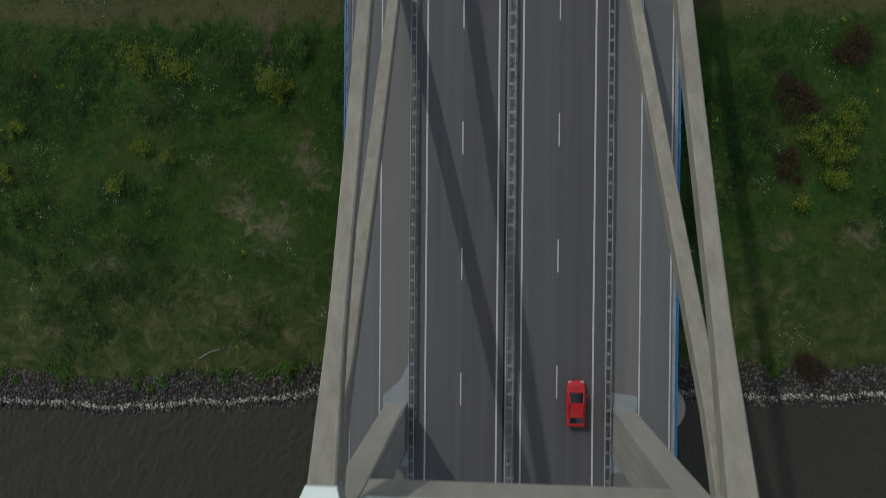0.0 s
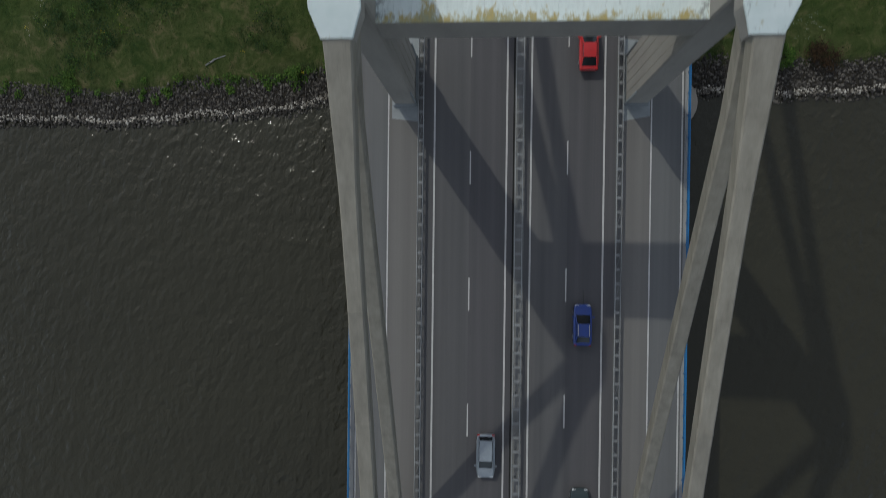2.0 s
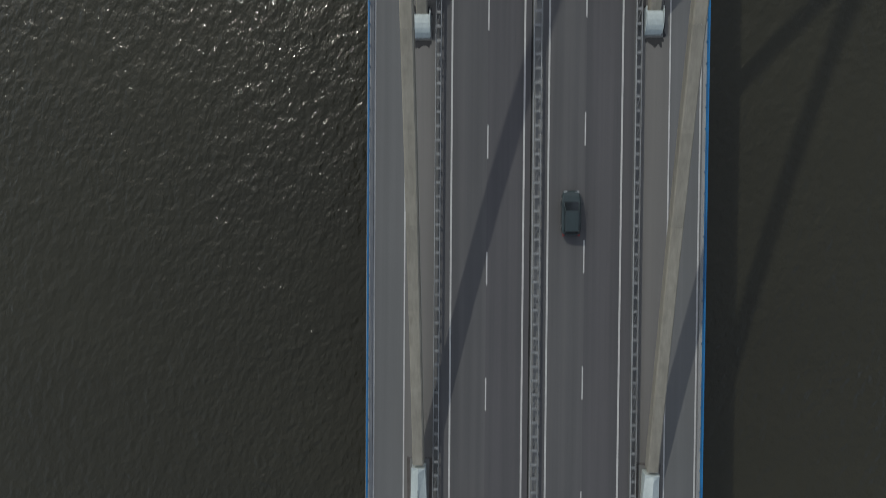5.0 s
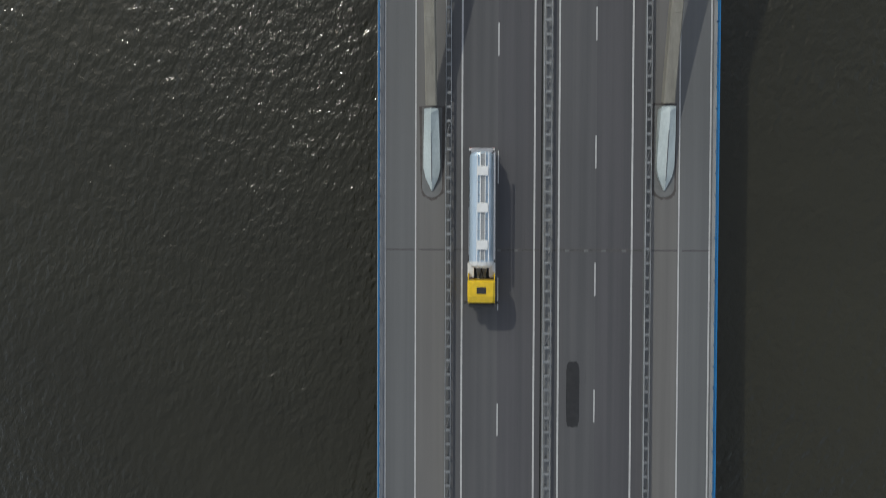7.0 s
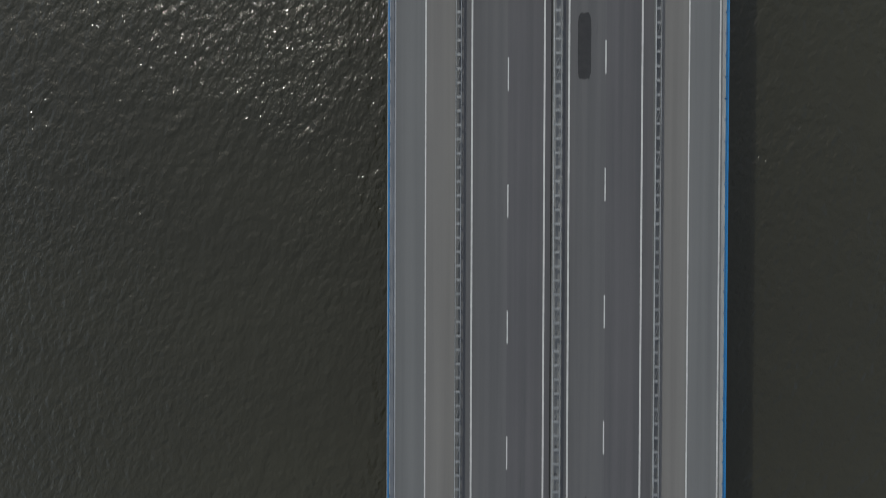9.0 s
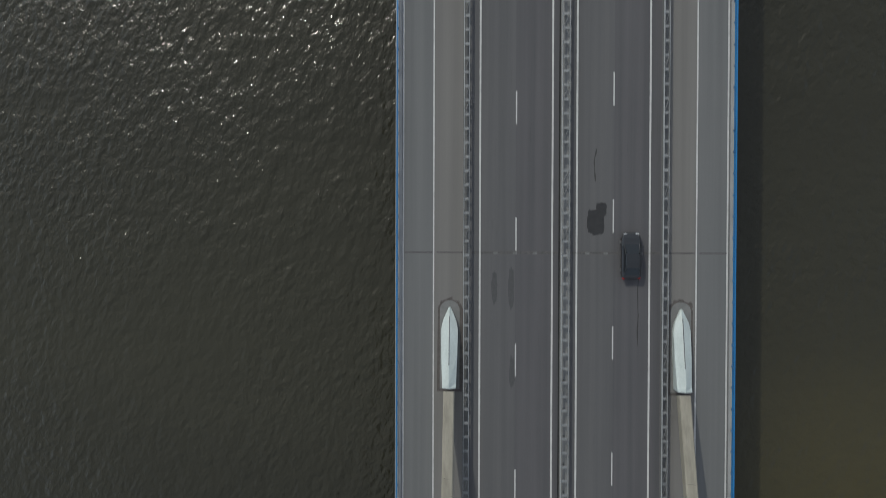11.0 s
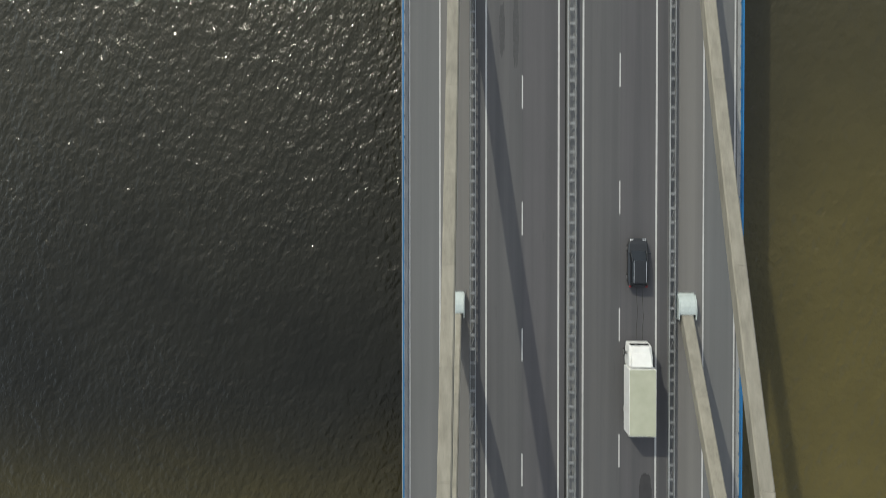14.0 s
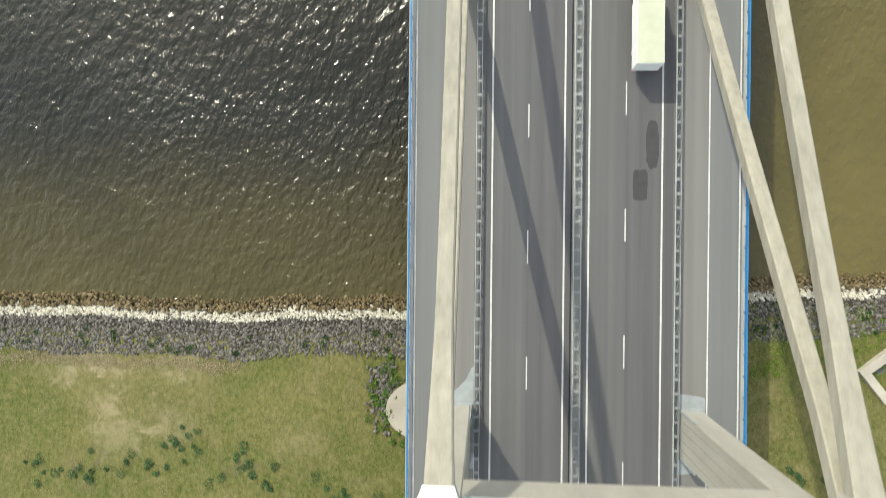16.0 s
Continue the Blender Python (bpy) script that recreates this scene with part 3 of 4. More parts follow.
weeds = spread(2300, -68, 62, 9, 58, thicket)
foliage("weeds", "dense dark green weeds and nettles on the bank", weeds, rng.uniform(0.7, 2.0, len(weeds)), rng.uniform(0.3, 0.8, len(weeds)), LEAF_DARK, 90, 0.085)
light = spread(900, -68, 62, 10, 58, thicket)
foliage("weeds", "lighter green leafy weeds among darker ones", light, rng.uniform(0.4, 1.3, len(light)), rng.uniform(0.3, 0.85, len(light)), LEAF_FRESH, 34, 0.085)
olive = spread(650, -68, 62, 10, 58, thicket)
foliage("weeds", "olive-yellow flowering weeds in loose drifts", olive, rng.uniform(0.4, 1.2, len(olive)), rng.uniform(0.4, 0.9, len(olive)), LEAF_YELLOW, 12, 0.08)
tufts = spread(3200, -68, 62, 9, 58, lambda x, y: off_deck(x, y) & (y > shore_a(x) + 3.2))
foliage("grass_tufts", "rough tufts of grass on the weedy bank", tufts, 0.8, 0.2, LEAF_GRASS, 16, 0.07, "grass")
heads = spread(75, -68, 62, 13, 58, off_deck)
petals = heads[rng.integers(0, len(heads), 520)] + rng.normal(0, 0.75, (520, 2))
foliage("wildflowers", "scattered small white umbel flowers", petals, 0.25, 0.9, PETAL_WHITE, 4, 0.042, "flowers")
golden = spread(60, -68, 62, 9, 58, off_deck)
foliage("wildflowers", "scattered yellow ragwort flowers", golden, 0.3, 0.8, PETAL_YELLOW, 9, 0.06, "flowers")
edge_green = np.stack([rng.uniform(-66, -20, 40), np.zeros(40)], 1)
edge_green[:, 1] = shore_a(edge_green[:, 0]) + rng.uniform(2.5, 4.5, 40)
foliage("weeds", "fresh green plants sprouting between the riprap", edge_green, rng.uniform(0.3, 0.9, 40), 0.4, LEAF_FRESH, 40, 0.13)
# mown bank
clumps = spread(3200, -72, 60, -285, -259, off_deck)
heart = np.array([(-51.2, -269.3), (-47.0, -269.7), (-55.0, -271.0), (-36.4, -268.6), (-33.8, -270.6), (-40.2, -270.4), (-43.1, -266.3), (-60.0, -270.5), (-24.0, -272.5), (26.0, -268.0)])
nearest = np.min(np.hypot(clumps[:, None, 0] - heart[None, :, 0], 1.4 * (clumps[:, None, 1] - heart[None, :, 1])), 1)
clumps = clumps[nearest < np.abs(rng.normal(0, 1.9, len(clumps)))]
foliage("weeds", "low dark green weed clumps in mown grass", clumps, rng.uniform(0.2, 0.7, len(clumps)), 0.3, LEAF_WEED, 42, 0.095)
turf = spread(4200, -75, 60, -290, -257.6, off_deck)
foliage("grass_tufts", "short dry grass tufts on the mown bank", turf, 0.6, 0.04, STRAW, 9, 0.06, "grass")
sprout = np.stack([rng.uniform(-75, 55, 60), np.zeros(60)], 1)
sprout[:, 1] = shore_b(sprout[:, 0]) - rng.uniform(3.0, 5.4, 60)
sprout = sprout[np.abs(sprout[:, 0]) > 15]
foliage("weeds", "green sprouts growing through grey riprap", sprout, rng.uniform(0.2, 0.6, len(sprout)), 0.4, LEAF_DARK, 30, 0.1)
pier_green = np.stack([rng.normal(-19.6, 0.9, 26), rng.normal(-262.0, 3.0, 26)], 1)
foliage("weeds", "fresh green weeds round a pier footing", pier_green, rng.uniform(0.3, 0.7, 26), 0.5, LEAF_FRESH, 44, 0.11)
right_green = spread(430, 19, 48, -257.5, -249.6)
foliage("weeds", "bright green young plants over the stones", right_green, rng.uniform(0.3, 0.9, len(right_green)), 0.2, LEAF_LIME, 26, 0.07)
straw = np.stack([rng.uniform(-75, -36, 420), np.zeros(420)], 1)
straw[:, 1] = shore_b(straw[:, 0]) - rng.normal(6.6, 0.4, 420) + 0.3 * np.sin(straw[:, 0] * 0.5)
foliage("dry_reeds", "strip of pale washed-up reeds above the stones", straw, 0.6, 0.07, REED, 22, 0.06, "reeds")


def bush(x, y, r, h, mat, label, leaves):
    b = base("bush", x, y, float(ground_z(np.array(x), np.array(y))))
    tagged(b, label, "bush", group="bushes on the bank")
    bm = bmesh.new()
    for k in range(7):
        a = k * 0.9 + x
        tube(bm, (0, 0, -0.2), (math.cos(a) * r * 0.6, math.sin(a) * r * 0.6, h * 0.7), 0.03, 5)
    part("stems", bm, LEAF_BROWN, b)
    n = leaves
    lob = rng.normal(0, 0.55, (9, 2)) * r
    i = rng.integers(0, 9, n)
    q = np.abs(rng.normal(0, 0.34, n)) * r
    t = rng.uniform(0, 6.283, n)
    px, py = lob[i, 0] + q * np.cos(t), lob[i, 1] + q * np.sin(t)
    pz = h * np.sqrt(np.clip(1 - (np.hypot(px, py) / (1.9 * r)) ** 2, 0.08, 1)) * rng.uniform(0.5, 1, n)
    s = 0.075 * rng.uniform(0.5, 1.6, n)
    w = rng.uniform(0, 6.283, n)
    ux, uy = np.cos(w) * s, np.sin(w) * s
    d = rng.normal(0, 0.5, n) * s
    quad = np.stack([np.stack([px - ux, py - uy, pz - d], -1), np.stack([px - uy * 0.6, py + ux * 0.6, pz + d], -1),
                     np.stack([px + ux, py + uy, pz], -1), np.stack([px + uy * 0.6, py - ux * 0.6, pz - d * 0.4], -1)], 1).reshape(-1, 3)
    crown = arrays("crown", quad.tolist(), np.arange(n * 4).reshape(-1, 4).tolist(), mat)
    crown.parent = b
    return b


for x, y, r, h, mat, label in (
        (-26.3, 41.2, 1.7, 1.5, LEAF_YELLOW, "yellow-flowering broom bush among green weeds"),
        (-25.2, 39.8, 1.0, 1.1, LEAF_YELLOW, "yellow-flowering broom bush among green weeds"),
        (-23.1, 45.5, 1.3, 1.1, LEAF_FRESH, "small grey-green bush in weeds"),
        (-41.9, 44.4, 1.9, 0.9, LEAF_YELLOW, "low yellow-green bush in weeds"),
        (-37.2, 43.4, 1.7, 0.9, LEAF_YELLOW, "low yellow-green bush in weeds"),
        (-38.5, 33.1, 0.7, 0.8, LEAF_YELLOW, "small yellow-green bush in weeds"),
        (-41.5, 34.2, 0.9, 0.8, LEAF_YELLOW, "small yellow-green bush in weeds"),
        (-44.8, 30.1, 1.0, 0.7, LEAF_YELLOW, "low yellow-green bush in weeds"),
        (-56.5, 36.2, 0.9, 0.8, LEAF_YELLOW, "small yellow-green bush in weeds"),
        (-57.8, 31.0, 1.0, 0.8, LEAF_YELLOW, "low yellow-green bush in weeds"),
        (-56.1, 27.2, 1.6, 1.1, LEAF_FRESH, "fresh green leafy shrub in weeds"),
        (-51.5, 8.3, 1.3, 0.5, LEAF_FRESH, "fresh green leafy plants above the riprap"),
        (32.4, 35.3, 1.5, 1.4, LEAF_YELLOW, "bright yellow broom bush beside brown brambles"),
        (36.1, 37.2, 1.4, 1.5, LEAF_YELLOW, "bright yellow broom bush beside brown brambles"),
        (35.3, 33.6, 1.3, 1.3, LEAF_YELLOW, "yellow-green broom bush with thin flowers"),
        (34.6, 30.9, 1.2, 1.2, LEAF_YELLOW, "yellow-green broom bush with thin flowers"),
        (31.5, 28.2, 0.9, 0.8, LEAF_YELLOW, "small yellow-green bush in weeds"),
        (30.4, 39.6, 2.2, 0.9, LEAF_BROWN, "withered brown bramble bush"),
        (29.6, 32.4, 1.4, 0.8, LEAF_BROWN, "withered brown bramble bush"),
        (36.0, 44.4, 2.2, 0.9, LEAF_BROWN, "withered brown bramble bush"),
        (-24.1, 9.3, 0.9, 0.8, LEAF_FRESH, "fresh green shrub behind the riprap"),
        (28.9, 10.6, 1.0, 0.5, LEAF_FRESH, "fresh green shrub behind the riprap"),
        (32.6, 10.9, 1.5, 0.6, LEAF_BROWN, "withered brown bramble bush")):
    bush(x, y, r, h, mat, label, int(1150 * r))


def foundations():
    for k, yc in enumerate(PYLON_Y):
        for s in (-1, 1):
            out = [(s * 15.2 + 4.4 * math.cos(a), yc - 0.9 * k + 3.4 * math.sin(a)) for a in np.linspace(0, 2 * math.pi, 40, endpoint=False)]
            z = float(ground_z(np.array(s * 18.0), np.array(yc)))
            f = base("pier_footing")
            tagged(f, "rounded concrete footing slab under the bridge pier", "footing", group="pier footings")
            part("slab", slab(bmesh.new(), out, -14, max(z, -10.2) + 0.45), STONE_SLAB, f)
            inner = [(s * 12.2 + 2.6 * math.cos(a), yc + 2.6 * math.sin(a)) for a in np.linspace(0, 2 * math.pi, 32, endpoint=False)]
            part("column", slab(bmesh.new(), inner, -14, -2.6), STONE_SLAB, f)


foundations()


def concrete_block():
    z = float(ground_z(np.array(34.5), np.array(-258.0)))
    b = base("concrete_well", 34.2, -257.0, z, radians(38))
    tagged(b, "square concrete well ring half sunk in the bank", "well")
    bm = bmesh.new()
    for x0, x1, y0, y1 in ((-2.2, 2.2, 1.3, 2.2), (-2.2, 2.2, -2.2, -1.3), (-2.2, -1.3, -1.3, 1.3), (1.3, 2.2, -1.3, 1.3)):
        box(bm, x0, x1, y0, y1, -0.6, 0.55, 0.04)
    part("rim", bm, STONE_SLAB, b)
    part("floor_slab", box(bmesh.new(), -1.3, 1.3, -1.3, 1.3, -0.6, -0.1), GUTTER, b)


concrete_block()

bm = bmesh.new()
ends = [(x, y, float(ground_z(np.array(x), np.array(y))) + 0.08) for x, y in ((-35.0, 10.1), (-33.9, 10.8), (-32.7, 11.2))]
tube(tube(bm, ends[0], ends[1], 0.06, 6), ends[1], ends[2], 0.045, 6)
tagged(part("driftwood", bm, KERB), "pale bleached branch lying on grass", "branch")

# ---- deck ----
Y0, Y1 = -420.0, 190.0


def strip_of(name, x0, x1, z0, z1, mat, parent, y0=Y0, y1=Y1):
    return part(name, box(bmesh.new(), x0, x1, y0, y1, z0, z1), mat, parent)


deck = tagged(base("bridge_deck"), "wide concrete bridge deck with dark asphalt lanes and grey cycle paths", "bridge deck", kind="structure")
slab_out = [(-16.1, -0.08), (-16.1, -0.55), (-12.5, -1.0), (-9.5, -3.2), (9.5, -3.2), (12.5, -1.0), (15.68, -0.55), (15.68, -0.08)]
bm = bmesh.new()
loft(bm, [[(x, y, z) for x, z in slab_out] for y in (Y0, Y1)])
part("girder", bm, DECK_CONCRETE, deck)
for s in (-1, 1):
    a, b = sorted((s * 0.55, s * 4.62))
    strip_of("road_surface", a, b, -0.08, 0.0, ROAD if s > 0 else ROAD_WORN, deck)
    a, b = sorted((s * 4.62, s * 8.98))
    strip_of("road_surface", a, b, -0.08, 0.0, ROAD_WORN if s > 0 else ROAD, deck)
    a, b = sorted((s * 8.98, s * 9.62))
    strip_of("gutter", a, b, -0.08, -0.006, GUTTER, deck)
    mid, rim = (12.48, 15.5) if s < 0 else (12.3, 15.28)
    a, b = sorted((s * 9.62, s * mid))
    strip_of("shoulder", a, b, -0.08, 0.0, SIDE, deck)
    a, b = sorted((s * mid, s * rim))
    strip_of("cycle_path", a, b, -0.08, 0.004, PATH_GREY, deck)
    a, b = (-16.14, -15.5) if s < 0 else (15.28, 15.7)
    strip_of("edge_kerb", a, b, -0.1, 0.10, KERB, deck)
strip_of("median_strip", -0.40, 0.55, -0.08, -0.004, MEDIAN, deck)
strip_of("median_slot", -0.55, -0.40, -0.08, -0.05, DARK_GAP, deck)

lines = tagged(base("road_markings"), "white painted lane lines and dashes on asphalt", "road marking", kind="structure")
for s in (-1, 1):
    for x, w, top in ((1.15, 0.085, 0.005), (8.01 if s < 0 else 7.95, 0.085, 0.005), (12.45 if s < 0 else 12.26, 0.066, 0.009), (15.39 if s < 0 else 15.08, 0.075, 0.009)):
        strip_of("edge_line", s * x - w, s * x + w, top - 0.004, top, WHITE_LINE, lines)
dash = mesh_of(box(bmesh.new(), -0.06, 0.06, -3.12, 0, 0.0, 0.005), WHITE_LINE)
for k in range(-9, 30):
    share("dash", dash, lines, (4.57, -12.0 * k, 0))
    share("dash", dash, lines, (-4.57, -12.06 * k - 0.95, 0))

for yj in (-94.8, -161.05):
    j = tagged(base("expansion_joint", 0, yj, 0), "dark steel expansion joint across the bridge deck", "expansion joint", group="expansion joints")
    for s in (-1, 1):
        for x0, x1, z in ((0.6, 8.9, 0.003), (9.65, 12.15, 0.003), (12.56, 15.05 if s > 0 else 15.28, 0.007)):
            a, b = sorted((s * x0, s * x1))
            wide = 0.12 if x0 < 9 else 0.06
            part("joint_gap", box(bmesh.new(), a, b, -wide, wide, z - 0.004, z), JOINT, j)
            part("joint_seal", box(bmesh.new(), a, b, -0.022, 0.022, z, z + 0.003), SEAL, j)
    for i in range(7):
        x = (-1 if i % 2 else 1) * (1.9 + i * 0.85 + rng.uniform(0, 0.4))
        part("joint_plate", box(bmesh.new(), x - 0.2, x + 0.2, -0.15, 0.05, 0.0, 0.009), JOINT_PLATE, j)


def blob(x0, x1, y0, y1, power, rough, seed):
    r = random.Random(seed)
    pts = []
    for i in range(44):
        a = 2 * math.pi * i / 44
        c, s = math.cos(a), math.sin(a)
        px = math.copysign(abs(c) ** power, c)
        py = math.copysign(abs(s) ** power, s)
        k = 1 + r.uniform(-rough, rough)
        pts.append(((x0 + x1) / 2 + (x1 - x0) / 2 * px * k, (y0 + y1) / 2 + (y1 - y0) / 2 * py * k))
    return pts


def repair(x0, x1, y0, y1, power, rough, seed, mat=PATCH, z=0.003):
    ob = part("asphalt_patch", slab(bmesh.new(), blob(x0, x1, y0, y1, power, rough, seed), -0.01, z), mat)
    tagged(ob, "dark asphalt repair patch in the carriageway", "road patch", group="road patches")
    return ob


repair(1.95, 3.2, -111.6, -105.4, 0.35, 0.03, 3)
repair(2.15, 3.75, -159.3, -156.9, 0.55, 0.09, 4)
repair(2.95, 3.95, -157.6, -156.3, 0.5, 0.12, 14, PATCH, 0.0036)
repair(5.25, 6.6, -239.2, -236.3, 0.3, 0.035, 5, PATCH_OLD)
repair(6.45, 7.6, -236.2, -231.7, 0.6, 0.06, 6, PATCH_OLD)
repair(10.0, 11.6, -38.8, -36.0, 0.5, 0.12, 7, SIDE)
for s in (-1, 1):
    repair(s * 10.85 - 0.95, s * 10.85 + 0.95, -41.9, -37.6, 0.5, 0.14, 8 + s, PATCH, 0.0022)
    repair(s * 10.85 - 0.95, s * 10.85 + 0.95, -219.0, -213.6, 0.5, 0.04, 12 + s, SIDE, 0.0022)


def crack(points, w):
    bm = bmesh.new()
    r = random.Random(len(points))
    left, right = [], []
    for x, y in points:
        k = w * r.uniform(0.4, 1.3)
        left.append(bm.verts.new((x - k, y, 0.0045)))
        right.append(bm.verts.new((x + k, y, 0.0045)))
    for i in range(len(points) - 1):
        bm.faces.new((left[i], right[i], right[i + 1], left[i + 1]))
    ob = part("crack_seal", bm, SEAL)
    tagged(ob, "thin dark sealed crack along the lane", "road crack", group="road cracks")


def run(x, y0, y1, wob, seed):
    r = random.Random(seed)
    k = max(6, int(abs(y1 - y0) / 0.4))
    return [(x + wob * math.sin(i * 0.7 + seed) + r.uniform(-wob, wob) * 0.5, y0 + (y1 - y0) * i / k) for i in range(k + 1)]


crack(run(6.9, -162.8, -169.8, 0.03, 1), 0.05)
crack(run(2.85, -151.2, -154.3, 0.08, 2), 0.06)
crack(run(6.75, -214.0, -226.0, 0.06, 3), 0.03)
crack(run(6.2, -214.0, -225.0, 0.05, 4), 0.03)
crack(run(6.2, -14.0, -16.0, 0.02, 5), 0.04)

for x, y0, y1 in ((-6.6, -162.8, -166.0), (-5.0, -162.4, -166.5), (-6.5, -187.0, -192.0), (-5.2, -186.0, -193.0), (-4.9, -171.0, -174.0)):
    ob = part("tyre_mark", slab(bmesh.new(), blob(x - 0.27, x + 0.27, y1, y0, 0.9, 0.14, int(-y0)), -0.01, 0.0025), TYRE_MARK)
    tagged(ob, "faint dark tyre mark on asphalt", "tyre mark", group="tyre marks")

# ---- barriers ----


def beam_profile(s):
    """Folded guide rail seen end on."""
    return [(s * 0.0, 0.42), (s * 0.035, 0.46), (s * 0.035, 0.54), (s * 0.01, 0.58), (s * 0.035, 0.62), (s * 0.035, 0.72), (s * 0.0, 0.76), (s * -0.018, 0.76), (s * -0.018, 0.42)]


def guide_rail(xm, half, label, seed):
    g = tagged(base("guard_rail", xm, 0, 0), label, "guard rail", group="guard rails")
    for s in (-1, 1):
        bm = bmesh.new()
        loft(bm, [[(s * half + px, y, pz) for px, pz in beam_profile(s)] for y in (Y0, Y1)])
        part("rail", bm, GALV, g)
    strut = mesh_of(box(bmesh.new(), -half + 0.03, half - 0.03, -0.12, 0.12, 0.58, 0.63), GALV_PLATE)
    post = mesh_of(box(bmesh.new(), -0.05, 0.05, -0.06, 0.06, -0.01, 0.6), GALV_DARK)
    bm = bmesh.new()
    tube(bm, (-half + 0.04, -0.62, 0.6), (half - 0.04, 0.62, 0.6), 0.035, 5)
    brace = mesh_of(bm, GALV_DARK)
    r = random.Random(seed)
    for k in range(-210, 45):
        y = k * 1.333
        share("strut", strut, g, (0, y, 0))
        if k % 2 == 0:
            share("post", post, g, (0, y + 0.1, 0))
        if k % 3 == r.choice((0, 0, 1)):
            share("brace", brace, g, (0, y + 0.667, 0))
    return g


guide_rail(-9.28, 0.24, "galvanised steel guard rail between road and cycle path", 1)
guide_rail(0.02, 0.335, "double galvanised guard rail with cross struts in the median", 2)
guide_rail(9.28, 0.24, "galvanised steel guard rail between road and cycle path", 3)


def parapet(s):
    g = tagged(base("parapet", -15.9 if s < 0 else 15.54, 0, 0.1), "blue painted steel railing along the deck edge", "railing", group="railings")
    part("top_rail", box(bmesh.new(), -0.065, 0.065, Y0, Y1, 0.63, 0.71), BLUE, g)
    for z in (0.18, 0.4):
        part("rail", box(bmesh.new(), -0.03, 0.03, Y0, Y1, z, z + 0.07), BLUE, g)
    post = mesh_of(box(bmesh.new(), -0.05, 0.05, -0.05, 0.05, 0.0, 0.66), BLUE)
    foot = mesh_of(box(bmesh.new(), -0.06, 0.06, -0.09, 0.09, 0.0, 0.03), GALV_DARK)
    for k in range(-150, 40):
        share("post", post, g, (0, k * 2.0 + 0.4, 0))
        share("foot_plate", foot, g, (0, k * 2.0 + 0.4, 0))


parapet(-1)
parapet(1)

# ---- pylons ----


def chamfered(x, w, y0, y1, c):
    return [(x - w + c, y0), (x + w - c, y0), (x + w, y0 + c), (x + w, y1 - c), (x + w - c, y1), (x - w + c, y1), (x - w, y1 - c), (x - w, y0 + c)]


